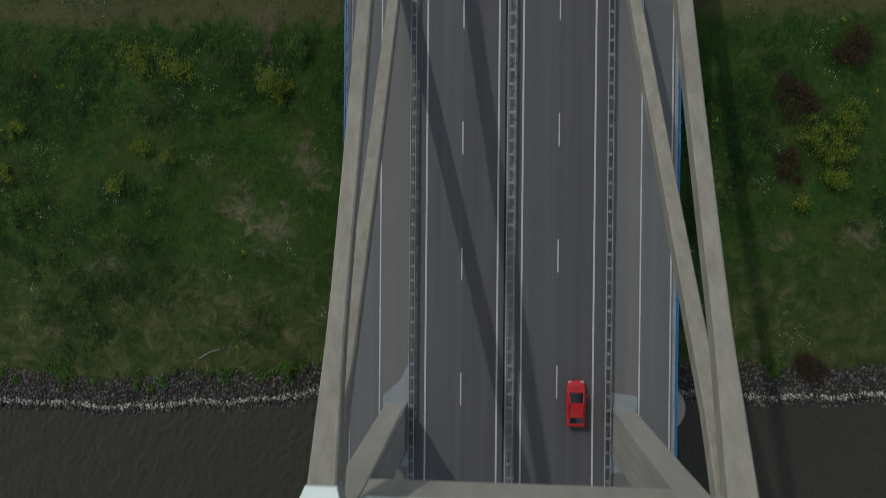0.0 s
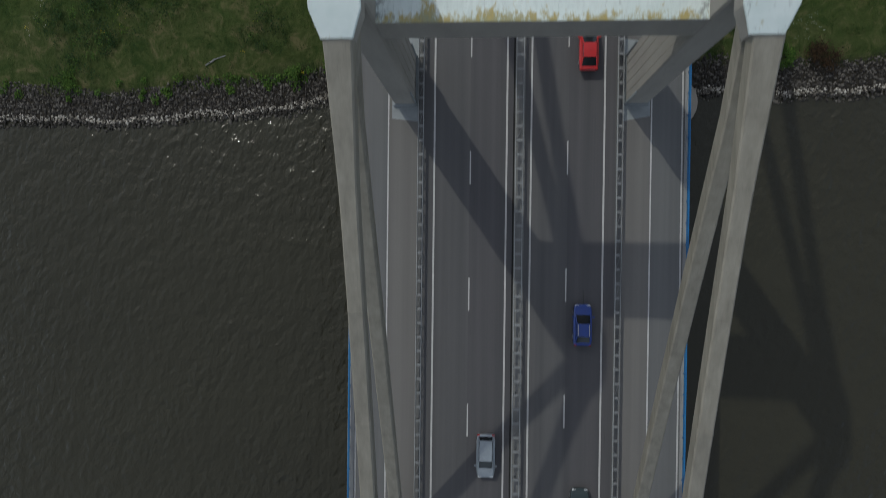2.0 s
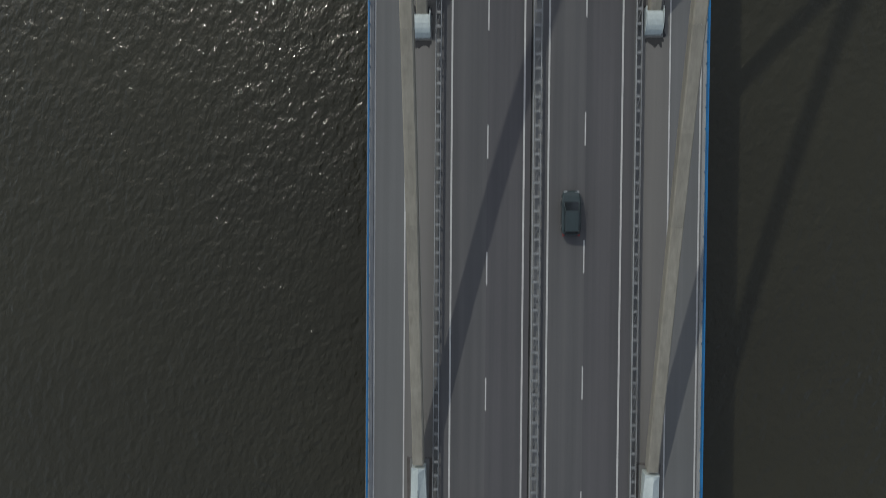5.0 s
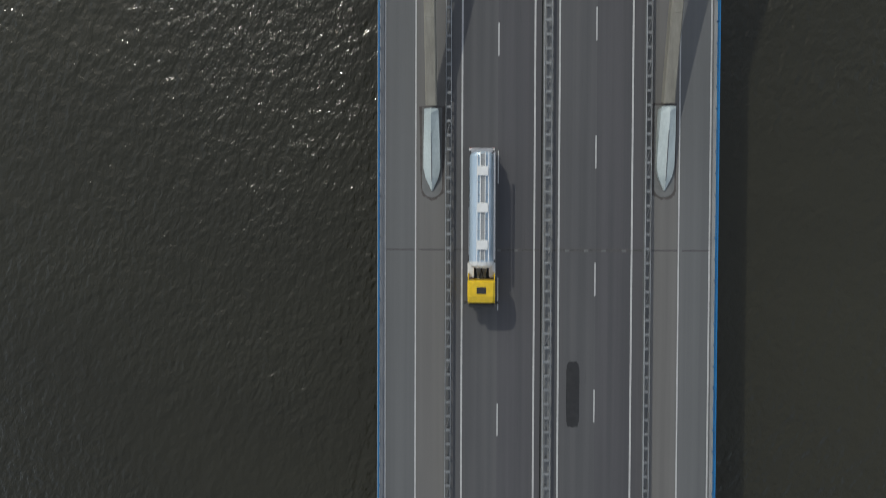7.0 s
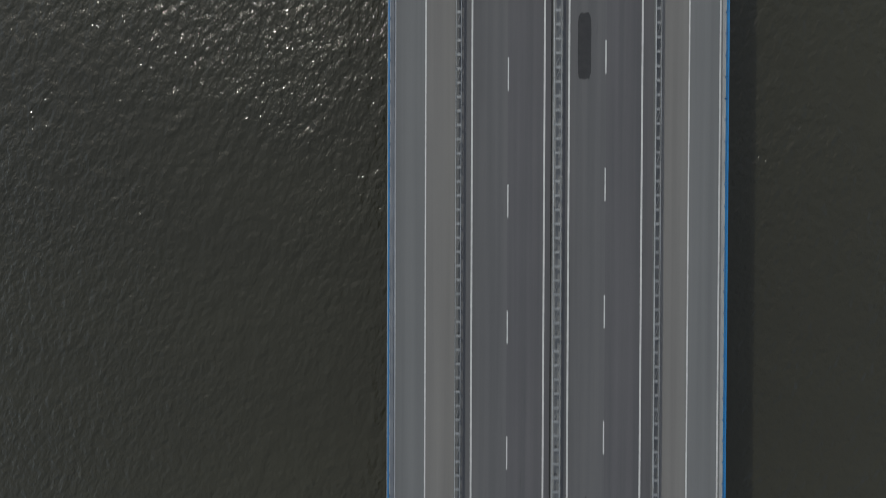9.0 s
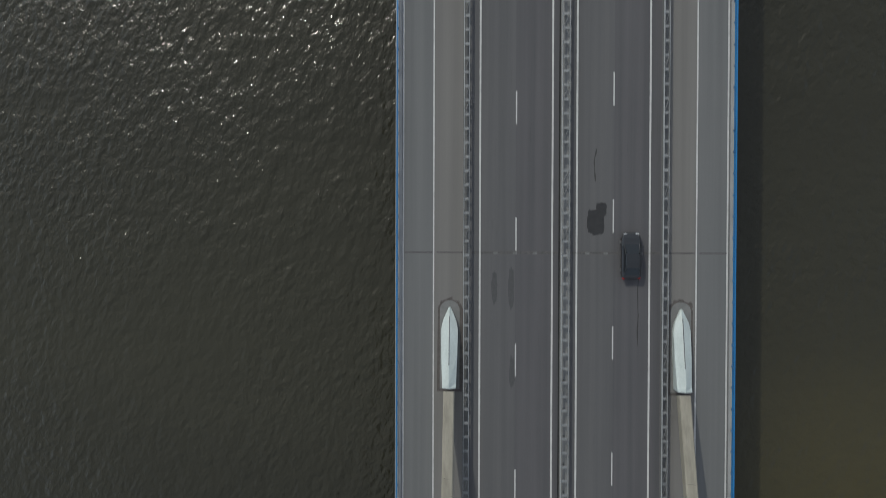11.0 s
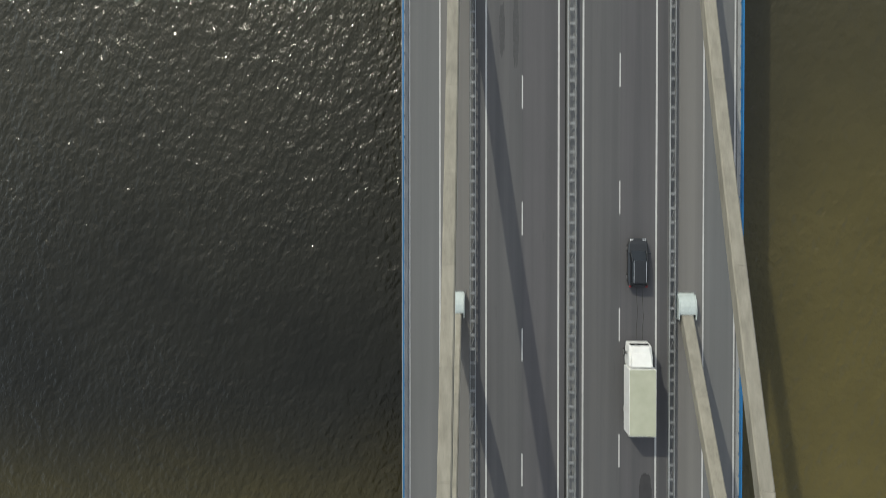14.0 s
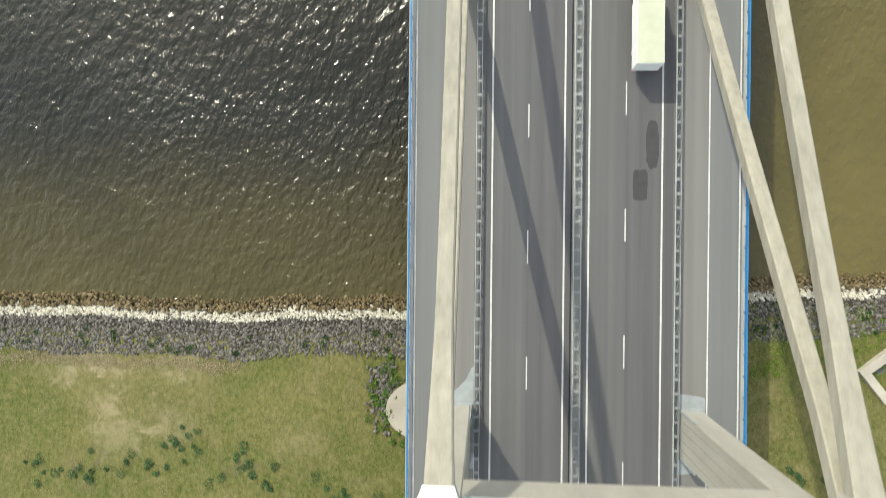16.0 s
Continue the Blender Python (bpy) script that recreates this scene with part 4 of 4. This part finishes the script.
def pylon(yc):
    p = tagged(base("pylon", 0, yc, 0), "beige concrete portal pylon with pale painted steel caps and crossbeam", "bridge pylon", group="pylons")
    for s in (-1, 1):
        x = s * XC
        rings = []
        for z, w, d, c in ((0.2, 1.02, 2.25, 0.12), (14.0, 1.05, 2.15, 0.12), (22.0, 1.05, 2.2, 0.12), (25.4, 1.06, 2.25, 0.12), (26.6, 1.08, 2.4, 0.15), (27.3, 1.12, 3.6, 0.3)):
            rings.append([(px, py, z) for px, py in chamfered(x, w, -d, d, c)])
        part("leg", loft(bmesh.new(), rings), CONCRETE, p)
        for k in (-1.35, -0.45, 0.45, 1.35):
            part("formwork_joint", box(bmesh.new(), x - s * 1.035 - 0.02, x - s * 1.035 + 0.02, k - 0.03, k + 0.03, 0.4, 19.0), STAY, p)
        for k in (-2.2, 2.2):
            part("edge_strip", box(bmesh.new(), x - s * 1.07 - 0.05, x - s * 1.07 + 0.05, k - 0.09, k + 0.09, 0.3, 4.5), PALE, p)
        # plinth plates at the foot
        bm = box(bmesh.new(), x - 1.12, x + 1.12, -2.42, 2.42, -0.02, 0.32, 0.05)
        part("plinth", bm, PALE, p, "pale painted plinth")
        out = [(x - 1.25, -3.6), (x + 1.28, -3.9), (x + 1.28, 6.0), (x + 1.0, 5.7), (x + 0.55, 4.7), (x - 0.2, 3.9), (x - 1.2, 3.1)] if s < 0 else [(x - 1.28, -3.9), (x + 1.25, -3.4), (x + 1.25, 3.4), (x + 0.7, 3.6), (x - 1.28, 3.8)]
        part("apron", slab(bmesh.new(), out, -0.01, 0.012), PALE, p, "pale grey coating on the deck")
        # arched saddle: concrete housing under a thin painted roof with cut corners
        xc = x if s < 0 else x - 0.12
        roof, housing = [], []
        for t in (-1, -0.86, -0.72, *np.linspace(-0.66, 0.66, 23), 0.72, 0.86, 1):
            y = 4.83 * t
            w = 0.86 + 0.51 * min(1.0, (1 - abs(t)) * 4.83 / 1.35)
            top = 29.05 - 1.15 * t * t
            roof.append([(xc - w, y, top - 0.16), (xc + w, y, top - 0.16), (xc + w, y, top - 0.04), (xc + w - 0.05, y, top), (xc - w + 0.05, y, top), (xc - w, y, top - 0.04)])
            v, low = w - 0.1, top - 1.3 - 0.6 * (1 - t * t)
            housing.append([(xc - v, y * 0.99, low), (xc + v, y * 0.99, low), (xc + v, y * 0.99, top - 0.16), (xc - v, y * 0.99, top - 0.16)])
        part("saddle", loft(bmesh.new(), housing), CONCRETE, p, "concrete saddle housing")
        part("cap", loft(bmesh.new(), roof), CAP, p, "pale painted arched steel cap")
    n = 18
    for i in range(n):
        x0 = -XC + 1.06 + i * (2 * XC - 2.12) / n
        x1 = x0 + (2 * XC - 2.12) / n - 0.006
        part("beam_plate", box(bmesh.new(), x0, x1, -2.18, 2.18, 22.36, 22.44), BEAM_TOP, p)
    part("crossbeam", box(bmesh.new(), -XC + 1.0, XC - 1.0, -2.1, 2.1, 19.2, 22.36, 0.05), CONCRETE, p)
    for x in (-9.5, -3.2, 4.8, 9.0):
        part("lamp_bracket", box(bmesh.new(), x - 0.06, x + 0.06, 2.18, 2.3, 22.2, 22.5), GALV, p)
    return p


for yc in PYLON_Y:
    pylon(yc)

# ---- stays and their anchorages ----


def stay(name, x_low, x_top, y_low, z_low, y_top, z_top, sag, label, cuts):
    """A stay cast in mortar: box segments end to end along a slightly sagging line."""
    g = tagged(base(name), label, "bridge stay", group="stays")

    def line(u):
        return y_low + (y_top - y_low) * u, z_low + (z_top - z_low) * u - 4 * sag * u * (1 - u)

    def ring(u, grow=0.0):
        y, z = line(u)
        y2, z2 = line(u + 0.01)
        way = Vector((0, y2 - y, z2 - z)).normalized()
        up = Vector((0, -way.z, way.y)) * (1 if way.y > 0 else -1)
        w = 0.52 + 0.28 * max(0.0, (u - 0.9) / 0.1) + grow
        h = 0.5 + grow
        out = []
        for a, b in ((-w, -h), (w, -h), (w, h - 0.1), (w - 0.1, h), (-w + 0.1, h), (-w, h - 0.1)):
            q = Vector((x_low + (x_top - x_low) * u + a, y, z)) + up * b
            out.append(tuple(q))
        return out

    for i in range(cuts):
        u0, u1 = i / cuts, (i + 1) / cuts - 0.0002
        part("segment", loft(bmesh.new(), [ring(u0 + (u1 - u0) * k / 3) for k in range(4)]), STAY, g)
        if i % 2:
            part("collar", loft(bmesh.new(), [ring(u1 - 0.0016, 0.010), ring(u1 + 0.0016, 0.010)]), STAY, g)
    return g


def wedge(s, y_tall, way):
    """Long-stay anchorage: a pale ridged steel hood tapering away from its stay."""
    g = tagged(base("stay_anchorage", s * XC, y_tall, 0, 0 if way < 0 else math.pi), "pale blue-green steel hood over a stay anchorage on the deck", "anchorage", group="anchorages")
    rings = []
    for d, w, side, top in ((0, 0.64, 1.45, 1.75), (0.5, 0.66, 1.25, 1.8), (3.0, 0.76, 0.85, 1.3), (5.4, 0.80, 0.45, 0.85), (6.3, 0.62, 0.35, 0.68), (7.5, 0.08, 0.12, 0.22)):
        rings.append([(-w, -d, 0.0), (w, -d, 0.0), (w, -d, side), (0.0, -d, top), (-w, -d, side)])
    part("hood", loft(bmesh.new(), rings), ANCHOR, g)
    bm = bmesh.new()
    box(bm, -0.035, 0.035, -2.3, 2.3, -0.02, 0.03)
    slot = part("ridge_slot", bm, GALV_DARK, g)
    slot.location = (0.0, -4.4, 1.045)
    slot.rotation_euler = (radians(10.8), 0, 0)
    out = [(-0.95, 0.4), (-0.95, -7.2)] + [(-0.95 * math.cos(a), -7.2 - 0.95 * math.sin(a)) for a in np.linspace(0.1, math.pi - 0.1, 14)] + [(0.95, -7.2), (0.95, 0.4)]
    part("base_plate", slab(bmesh.new(), out, -0.01, 0.03), HOOD_BASE, g)
    wet = random.Random(int(s * 10 + y_tall))
    rim = [(px * 1.2 + wet.uniform(-0.13, 0.13), (py + 3.6) * 1.05 - 3.6 + wet.uniform(-0.14, 0.14)) for px, py in out]
    part("dirt_margin", slab(bmesh.new(), rim, -0.01, 0.0032), DIRT, g, "dark damp dirt round the base")


def short_box(x, y_in, way):
    g = tagged(base("stay_anchorage", x, y_in, 0, 0 if way < 0 else math.pi), "small pale steel box over a short stay anchorage", "anchorage", group="anchorages")
    rings = []
    for d, h in ((0, 0.93), (0.3, 1.0), (0.8, 0.98), (1.25, 0.84), (1.6, 0.6), (1.82, 0.32), (1.95, 0.12)):
        rings.append([(-0.76, -d, 0.0), (0.76, -d, 0.0), (0.76, -d, h - 0.06), (0.68, -d, h), (-0.68, -d, h), (-0.76, -d, h - 0.06)])
    part("housing", loft(bmesh.new(), rings), ANCHOR, g)
    for side in (-1, 1):
        part("cheek", loft(bmesh.new(), [[(side * 0.77 - 0.035, -d, 0.0), (side * 0.77 + 0.035, -d, 0.0), (side * 0.77 + 0.035, -d, h), (side * 0.77 - 0.035, -d, h)] for d, h in ((-0.45, 0.9), (0.3, 1.04), (1.2, 0.92), (1.8, 0.5))]), ANCHOR, g)
    part("foot", box(bmesh.new(), -0.95, 0.95, -2.15, 0.15, -0.01, 0.05), HOOD_BASE, g)


for yc, way in zip(PYLON_Y, (-1, 1)):
    for s in (-1, 1):
        for d in (way, -way):
            stay("long_stay", s * XC, s * XC + 0.06 * (s > 0), yc + d * 87.0, 1.1, yc + d * 4.6, 27.35, 1.25, "long beige mortar-cased stay from deck to pylon top", 11)
            stay("short_stay", s * XC - 0.24 * (s > 0), s * XC, yc + d * 44.6, 0.35, yc + d * 3.6, 26.2, 0.35, "short beige mortar-cased stay from deck to pylon top", 6)
            wedge(s, yc + d * 87.4, -1 if d < 0 else 1)
            short_box(s * XC - 0.24 * (s > 0), yc + d * 44.7, -1 if d < 0 else 1)

# ---- vehicles ----


def wheel(parent, x, y, r, w):
    a = part("wheel", tube(bmesh.new(), (x - w / 2, y, r), (x + w / 2, y, r), r, 18), TYRE, parent)
    s = 1 if x > 0 else -1
    part("rim", tube(bmesh.new(), (x + s * (w / 2 - 0.01), y, r), (x + s * (w / 2 + 0.015), y, r), r * 0.62, 14), RIM, a)


def hull_ring(y, w, z0, z1, r=0.12):
    return [(-w + r * 0.5, y, z0), (w - r * 0.5, y, z0), (w, y, z0 + r), (w, y, z1 - r), (w - r, y, z1), (-w + r, y, z1), (-w, y, z1 - r), (-w, y, z0 + r)]


def car(x, y, rz, paint, label, length=4.2, width=1.78, height=1.48, estate=False, bars=False):
    """A small car, front towards local +y."""
    g = tagged(base("car", x, y, 0, rz), label, "car", group="cars on the bridge")
    L, W = length / 2, width / 2
    body = [(-L, W * 0.82, 0.45, 0.82), (-L + 0.12, W * 0.93, 0.25, 0.95), (-L * 0.6, W, 0.2, 0.98), (0, W, 0.18, 0.95), (L * 0.42, W, 0.2, 0.93),
            (L * 0.78, W * 0.95, 0.22, 0.8), (L - 0.12, W * 0.85, 0.28, 0.68), (L, W * 0.68, 0.4, 0.56)]
    part("body", loft(bmesh.new(), [hull_ring(*b) for b in body]), paint, g, smooth=False)
    back = -L * (0.93 if estate else 0.84)
    rear_top = -L * (0.8 if estate else 0.5)
    # glasshouse, then the roof panel on it
    cabin = [(back, W * 0.80, 0.9, 0.97, 0.03), (rear_top, W * 0.72, 0.9, height - 0.03, 0.12), (L * 0.08, W * 0.72, 0.9, height - 0.02, 0.12), (L * 0.5, W * 0.82, 0.85, 0.93, 0.03)]
    for name, a, b in (("rear_window", 0, 1), ("side_glass", 1, 2), ("windscreen", 2, 3)):
        part(name, loft(bmesh.new(), [hull_ring(*c) for c in cabin[a:b + 1]]), GLASS, g, "dark tinted glass")
    roof = [(rear_top - 0.04, W * 0.66, height - 0.1, height - 0.01, 0.04), (rear_top * 0.4, W * 0.70, height - 0.06, height + 0.02, 0.04), (L * 0.10, W * 0.67, height - 0.08, height, 0.04)]
    part("roof", loft(bmesh.new(), [hull_ring(*c) for c in roof]), paint, g)
    for s in (-1, 1):
        if bars:
            part("roof_bar", tube(bmesh.new(), (s * W * 0.6, rear_top, height + 0.06), (s * W * 0.6, L * 0.06, height + 0.06), 0.03, 6), RIM, g, "silver roof bar")
        part("front_pillar", tube(bmesh.new(), (s * W * 0.80, L * 0.5, 0.92), (s * W * 0.70, L * 0.08, height - 0.03), 0.045, 6), paint, g)
        part("rear_pillar", tube(bmesh.new(), (s * W * 0.70, rear_top, height - 0.04), (s * W * 0.80, back, 0.97), 0.06, 6), paint, g)
        part("mirror", box(bmesh.new(), s * (W + 0.09) - 0.1, s * (W + 0.09) + 0.1, L * 0.36, L * 0.36 + 0.14, 0.88, 1.02, 0.03), paint, g)
        part("headlight", box(bmesh.new(), s * W * 0.62 - 0.16, s * W * 0.62 + 0.16, L - 0.24, L - 0.05, 0.52, 0.68, 0.03), LAMP_CLEAR, g, "clear headlight")
        part("tail_light", box(bmesh.new(), s * W * 0.78 - 0.12, s * W * 0.78 + 0.12, -L - 0.01, -L + 0.16, 0.68, 0.88, 0.02), LAMP_RED, g, "red tail light")
        for yy in (-L * 0.6, L * 0.62):
            wheel(g, s * (W - 0.1), yy, 0.31, 0.2)
    return g


RED = car_paint("red_paint", (0.5, 0.012, 0.015))
CAR_BLUE = car_paint("deep_blue_paint", (0.012, 0.045, 0.25))
SILVER = car_paint("silver_paint", (0.32, 0.36, 0.40), 0.35)
GREEN = car_paint("dark_green_paint", (0.02, 0.035, 0.038))
BLACK = car_paint("black_paint", (0.012, 0.014, 0.018))
car(6.3, 8.6, 0, RED, "red hatchback driving in the outer lane", 4.3, 1.75)
car(6.08, -17.2, 0, CAR_BLUE, "deep blue small car with silver roof bars", 3.85, 1.7, bars=True)
car(6.05, -34.6, 0, GREEN, "dark green-grey hatchback in the outer lane", 4.1, 1.75)
car(-2.78, -29.8, math.pi, SILVER, "silver estate car in the inner lane", 4.15, 1.75, 1.5, True)
car(3.25, -57.5, 0, GREEN, "dark green-grey estate car in the inner lane", 4.2, 1.75, 1.5, True)
car(6.1, -161.3, 0, BLACK, "black hatchback in the outer lane", 4.3, 1.78)
car(6.12, -211.7, 0, BLACK, "black estate car with silver roof bars", 4.5, 1.85, 1.55, True, True)

TANK = plain("brushed_tank_steel", (0.42, 0.53, 0.63), (0.57, 0.66, 0.74), 0.8, 0.38, 0.35, 0.05, (1, 0.4, 1), 6)
CAB_YELLOW = car_paint("cab_yellow", (0.82, 0.54, 0.012))
WHITE_PAINT = plain("white_vehicle_paint", (0.66, 0.66, 0.645), (0.8, 0.8, 0.785), 1.5, 0.45, 0, 0.05)
CREAM = plain("cream_box_roof", (0.36, 0.37, 0.28), (0.46, 0.47, 0.37), 0.8, 0.55, 0, 0.08)


def tanker(x, y_front):
    """Tank semi-trailer with a yellow cab, heading to -y."""
    g = tagged(base("tank_truck", x, y_front, 0, math.pi), "yellow cab lorry with a long steel tank trailer", "truck")
    # local +y is ahead; the nose lies at y = 0
    cab = [(-2.35, 1.22, 0.6, 3.3, 0.15), (-2.2, 1.25, 0.5, 3.5, 0.18), (-0.9, 1.25, 0.45, 3.45, 0.2), (-0.35, 1.24, 0.45, 3.2, 0.25), (-0.08, 1.2, 0.5, 2.2, 0.25), (0, 1.15, 0.5, 1.6, 0.2)]
    c = part("cab", loft(bmesh.new(), [hull_ring(*q) for q in cab]), CAB_YELLOW, g, "yellow painted cab")
    part("roof_hatch", box(bmesh.new(), -0.42, 0.42, -1.75, -1.15, 3.44, 3.53, 0.04), BLACK_TRIM, c)
    part("windscreen", box(bmesh.new(), -1.1, 1.1, -0.2, 0.02, 1.75, 2.6, 0.05), GLASS, c)
    part("sun_visor", box(bmesh.new(), -1.15, 1.15, -0.25, 0.12, 2.75, 2.83, 0.03), BLACK_TRIM, c)
    for s in (-1, 1):
        part("mirror", box(bmesh.new(), s * 1.48 - 0.13, s * 1.48 + 0.13, -0.35, -0.15, 1.8, 2.6, 0.04), BLACK_TRIM, g)
        part("side_deflector", box(bmesh.new(), s * 1.18 - 0.05, s * 1.18 + 0.05, -2.95, -2.35, 0.8, 3.2, 0.02), CAB_YELLOW, g)
        part("fuel_tank", box(bmesh.new(), s * 0.95 - 0.28, s * 0.95 + 0.28, -3.6, -2.5, 0.4, 1.05, 0.08), RIM, g)
        part("mudguard", box(bmesh.new(), s * 1.0 - 0.3, s * 1.0 + 0.3, -3.9, -2.5, 1.08, 1.13, 0.02), WHITE_PAINT, g)
        for yy in (-0.95, -3.3, -9.7, -11.0, -12.3):
            wheel(g, s * 1.02, yy, 0.5, 0.34)
    part("chassis", box(bmesh.new(), -0.42, 0.42, -14.2, -1.5, 0.75, 1.0), GALV_DARK, g)
    part("coupling_hoses", tube(tube(bmesh.new(), (-0.2, -2.4, 1.4), (0.1, -3.6, 1.2), 0.05), (0.2, -2.4, 1.5), (-0.1, -3.5, 1.15), 0.05), BLACK_TRIM, g)
    part("fifth_wheel", box(bmesh.new(), -0.5, 0.5, -3.9, -2.9, 1.0, 1.14, 0.05), GALV_DARK, g)
    rings = []
    for yy, r in ((-3.45, 0.55), (-3.5, 0.8), (-3.68, 1.04), (-3.95, 1.12), (-13.6, 1.12), (-13.85, 1.03), (-14.0, 0.75), (-14.05, 0.5)):
        rings.append([(r * math.cos(a), yy, 2.25 + r * 0.96 * math.sin(a)) for a in np.linspace(0, 2 * math.pi, 32, endpoint=False)])
    tank = part("tank", loft(bmesh.new(), rings), TANK, g, "pale blue-grey steel tank", smooth=False)
    front = []
    for yy, r in ((-3.44, 0.5), (-3.47, 0.8), (-3.65, 1.06), (-3.9, 1.135), (-4.05, 1.135)):
        front.append([(r * math.cos(a), yy, 2.25 + r * 0.96 * math.sin(a)) for a in np.linspace(0, 2 * math.pi, 32, endpoint=False)])
    part("tank_head", loft(bmesh.new(), front), WHITE_PAINT, tank, "white painted dished tank end")
    for yy in (-5.3, -6.5, -7.7, -8.9, -10.1, -11.3, -12.5):
        ring = [[(1.15 * math.cos(a), yy + e, 2.25 + 1.1 * math.sin(a)) for a in np.linspace(0, 2 * math.pi, 32, endpoint=False)] for e in (-0.03, 0.03)]
        part("hoop", loft(bmesh.new(), ring), TANK, tank)
    for yy in (-5.55, -8.9, -12.2):
        part("manhole_box", box(bmesh.new(), -0.56, 0.38, yy - 0.42, yy + 0.42, 3.36, 3.64, 0.04), WHITE_PAINT, g, "cream white manhole cover")
    for xx in (-0.62, -0.3, 0.12, 0.42):
        part("walkway_rail", box(bmesh.new(), xx - 0.035, xx + 0.035, -13.9, -4.1, 3.42, 3.5), WHITE_PAINT, g, "white walkway edge rail")
    for k in range(9):
        part("walkway_rung", box(bmesh.new(), -0.62, 0.42, -13.4 + k * 1.1, -13.36 + k * 1.1, 3.40, 3.43), RIM, g)
    part("walkway", box(bmesh.new(), -0.28, 0.1, -13.8, -4.2, 3.28, 3.40), GALV, g)
    part("hose_tube", tube(bmesh.new(), (-1.16, -13.9, 3.0), (-1.16, -4.2, 3.0), 0.11, 10), RIM, g)
    part("rear_frame", box(bmesh.new(), -1.22, 1.22, -14.55, -14.4, 0.6, 1.0, 0.03), WHITE_PAINT, g)
    part("rear_cabinet", box(bmesh.new(), -1.0, 1.0, -14.4, -14.0, 1.0, 2.3, 0.05), RIM, g)
    for s in (-1, 1):
        part("tail_light", box(bmesh.new(), s * 1.0 - 0.18, s * 1.0 + 0.18, -14.6, -14.5, 0.65, 0.85), LAMP_RED, g)
        part("side_guard", box(bmesh.new(), s * 1.2 - 0.03, s * 1.2 + 0.03, -9.0, -4.6, 0.5, 0.95), RIM, g)
    return g


tanker(-6.13, -99.85)


def box_truck(x, y_front):
    g = tagged(base("box_truck", x, y_front, 0, 0), "white delivery lorry with a cream-roofed box body", "truck")
    cab = [(-2.0, 1.05, 0.5, 2.5, 0.15), (-1.2, 1.08, 0.45, 2.6, 0.2), (-0.3, 1.02, 0.45, 2.45, 0.3), (-0.12, 0.98, 0.45, 2.25, 0.25), (-0.03, 1.0, 0.45, 1.5, 0.2), (0.06, 0.95, 0.5, 1.0, 0.15)]
    c = part("cab", loft(bmesh.new(), [hull_ring(*q) for q in cab]), WHITE_PAINT, g)
    part("windscreen", loft(bmesh.new(), [[(-0.8, -0.14, 2.12), (0.8, -0.14, 2.12), (0.8, -0.08, 2.14), (-0.8, -0.08, 2.14)], [(-0.88, -0.06, 1.45), (0.88, -0.06, 1.45), (0.88, -0.003, 1.47), (-0.88, -0.003, 1.47)]]), GLASS, c)
    part("wind_deflector", loft(bmesh.new(), [hull_ring(-1.9, 0.95, 2.5, 3.1, 0.1), hull_ring(-0.75, 0.85, 2.4, 2.66, 0.05)]), WHITE_PAINT, c)
    b = part("cargo_box", box(bmesh.new(), -1.2, 1.2, -8.1, -2.05, 0.95, 3.2, 0.03), WHITE_PAINT, g)
    part("box_roof", box(bmesh.new(), -1.16, 1.16, -8.06, -2.1, 3.2, 3.23, 0.01), CREAM, b, "cream translucent roof sheet")
    part("rear_door", box(bmesh.new(), -1.1, 1.1, -8.14, -8.1, 1.0, 3.1), WHITE_PAINT, b)
    part("chassis", box(bmesh.new(), -0.4, 0.4, -8.0, -0.8, 0.6, 0.9), GALV_DARK, g)
    for s in (-1, 1):
        part("mirror", box(bmesh.new(), s * 1.25 - 0.1, s * 1.25 + 0.1, -0.85, -0.7, 1.5, 1.95, 0.03), BLACK_TRIM, g)
        part("headlight", box(bmesh.new(), s * 0.75 - 0.16, s * 0.75 + 0.16, -0.15, 0.02, 0.65, 0.85, 0.02), LAMP_CLEAR, g)
        part("tail_light", box(bmesh.new(), s * 1.0 - 0.12, s * 1.0 + 0.12, -8.16, -8.08, 0.7, 0.9), LAMP_RED, g)
        for yy in (-1.0, -6.3):
            wheel(g, s * 0.95, yy, 0.42, 0.28)


box_truck(6.0, -219.1)
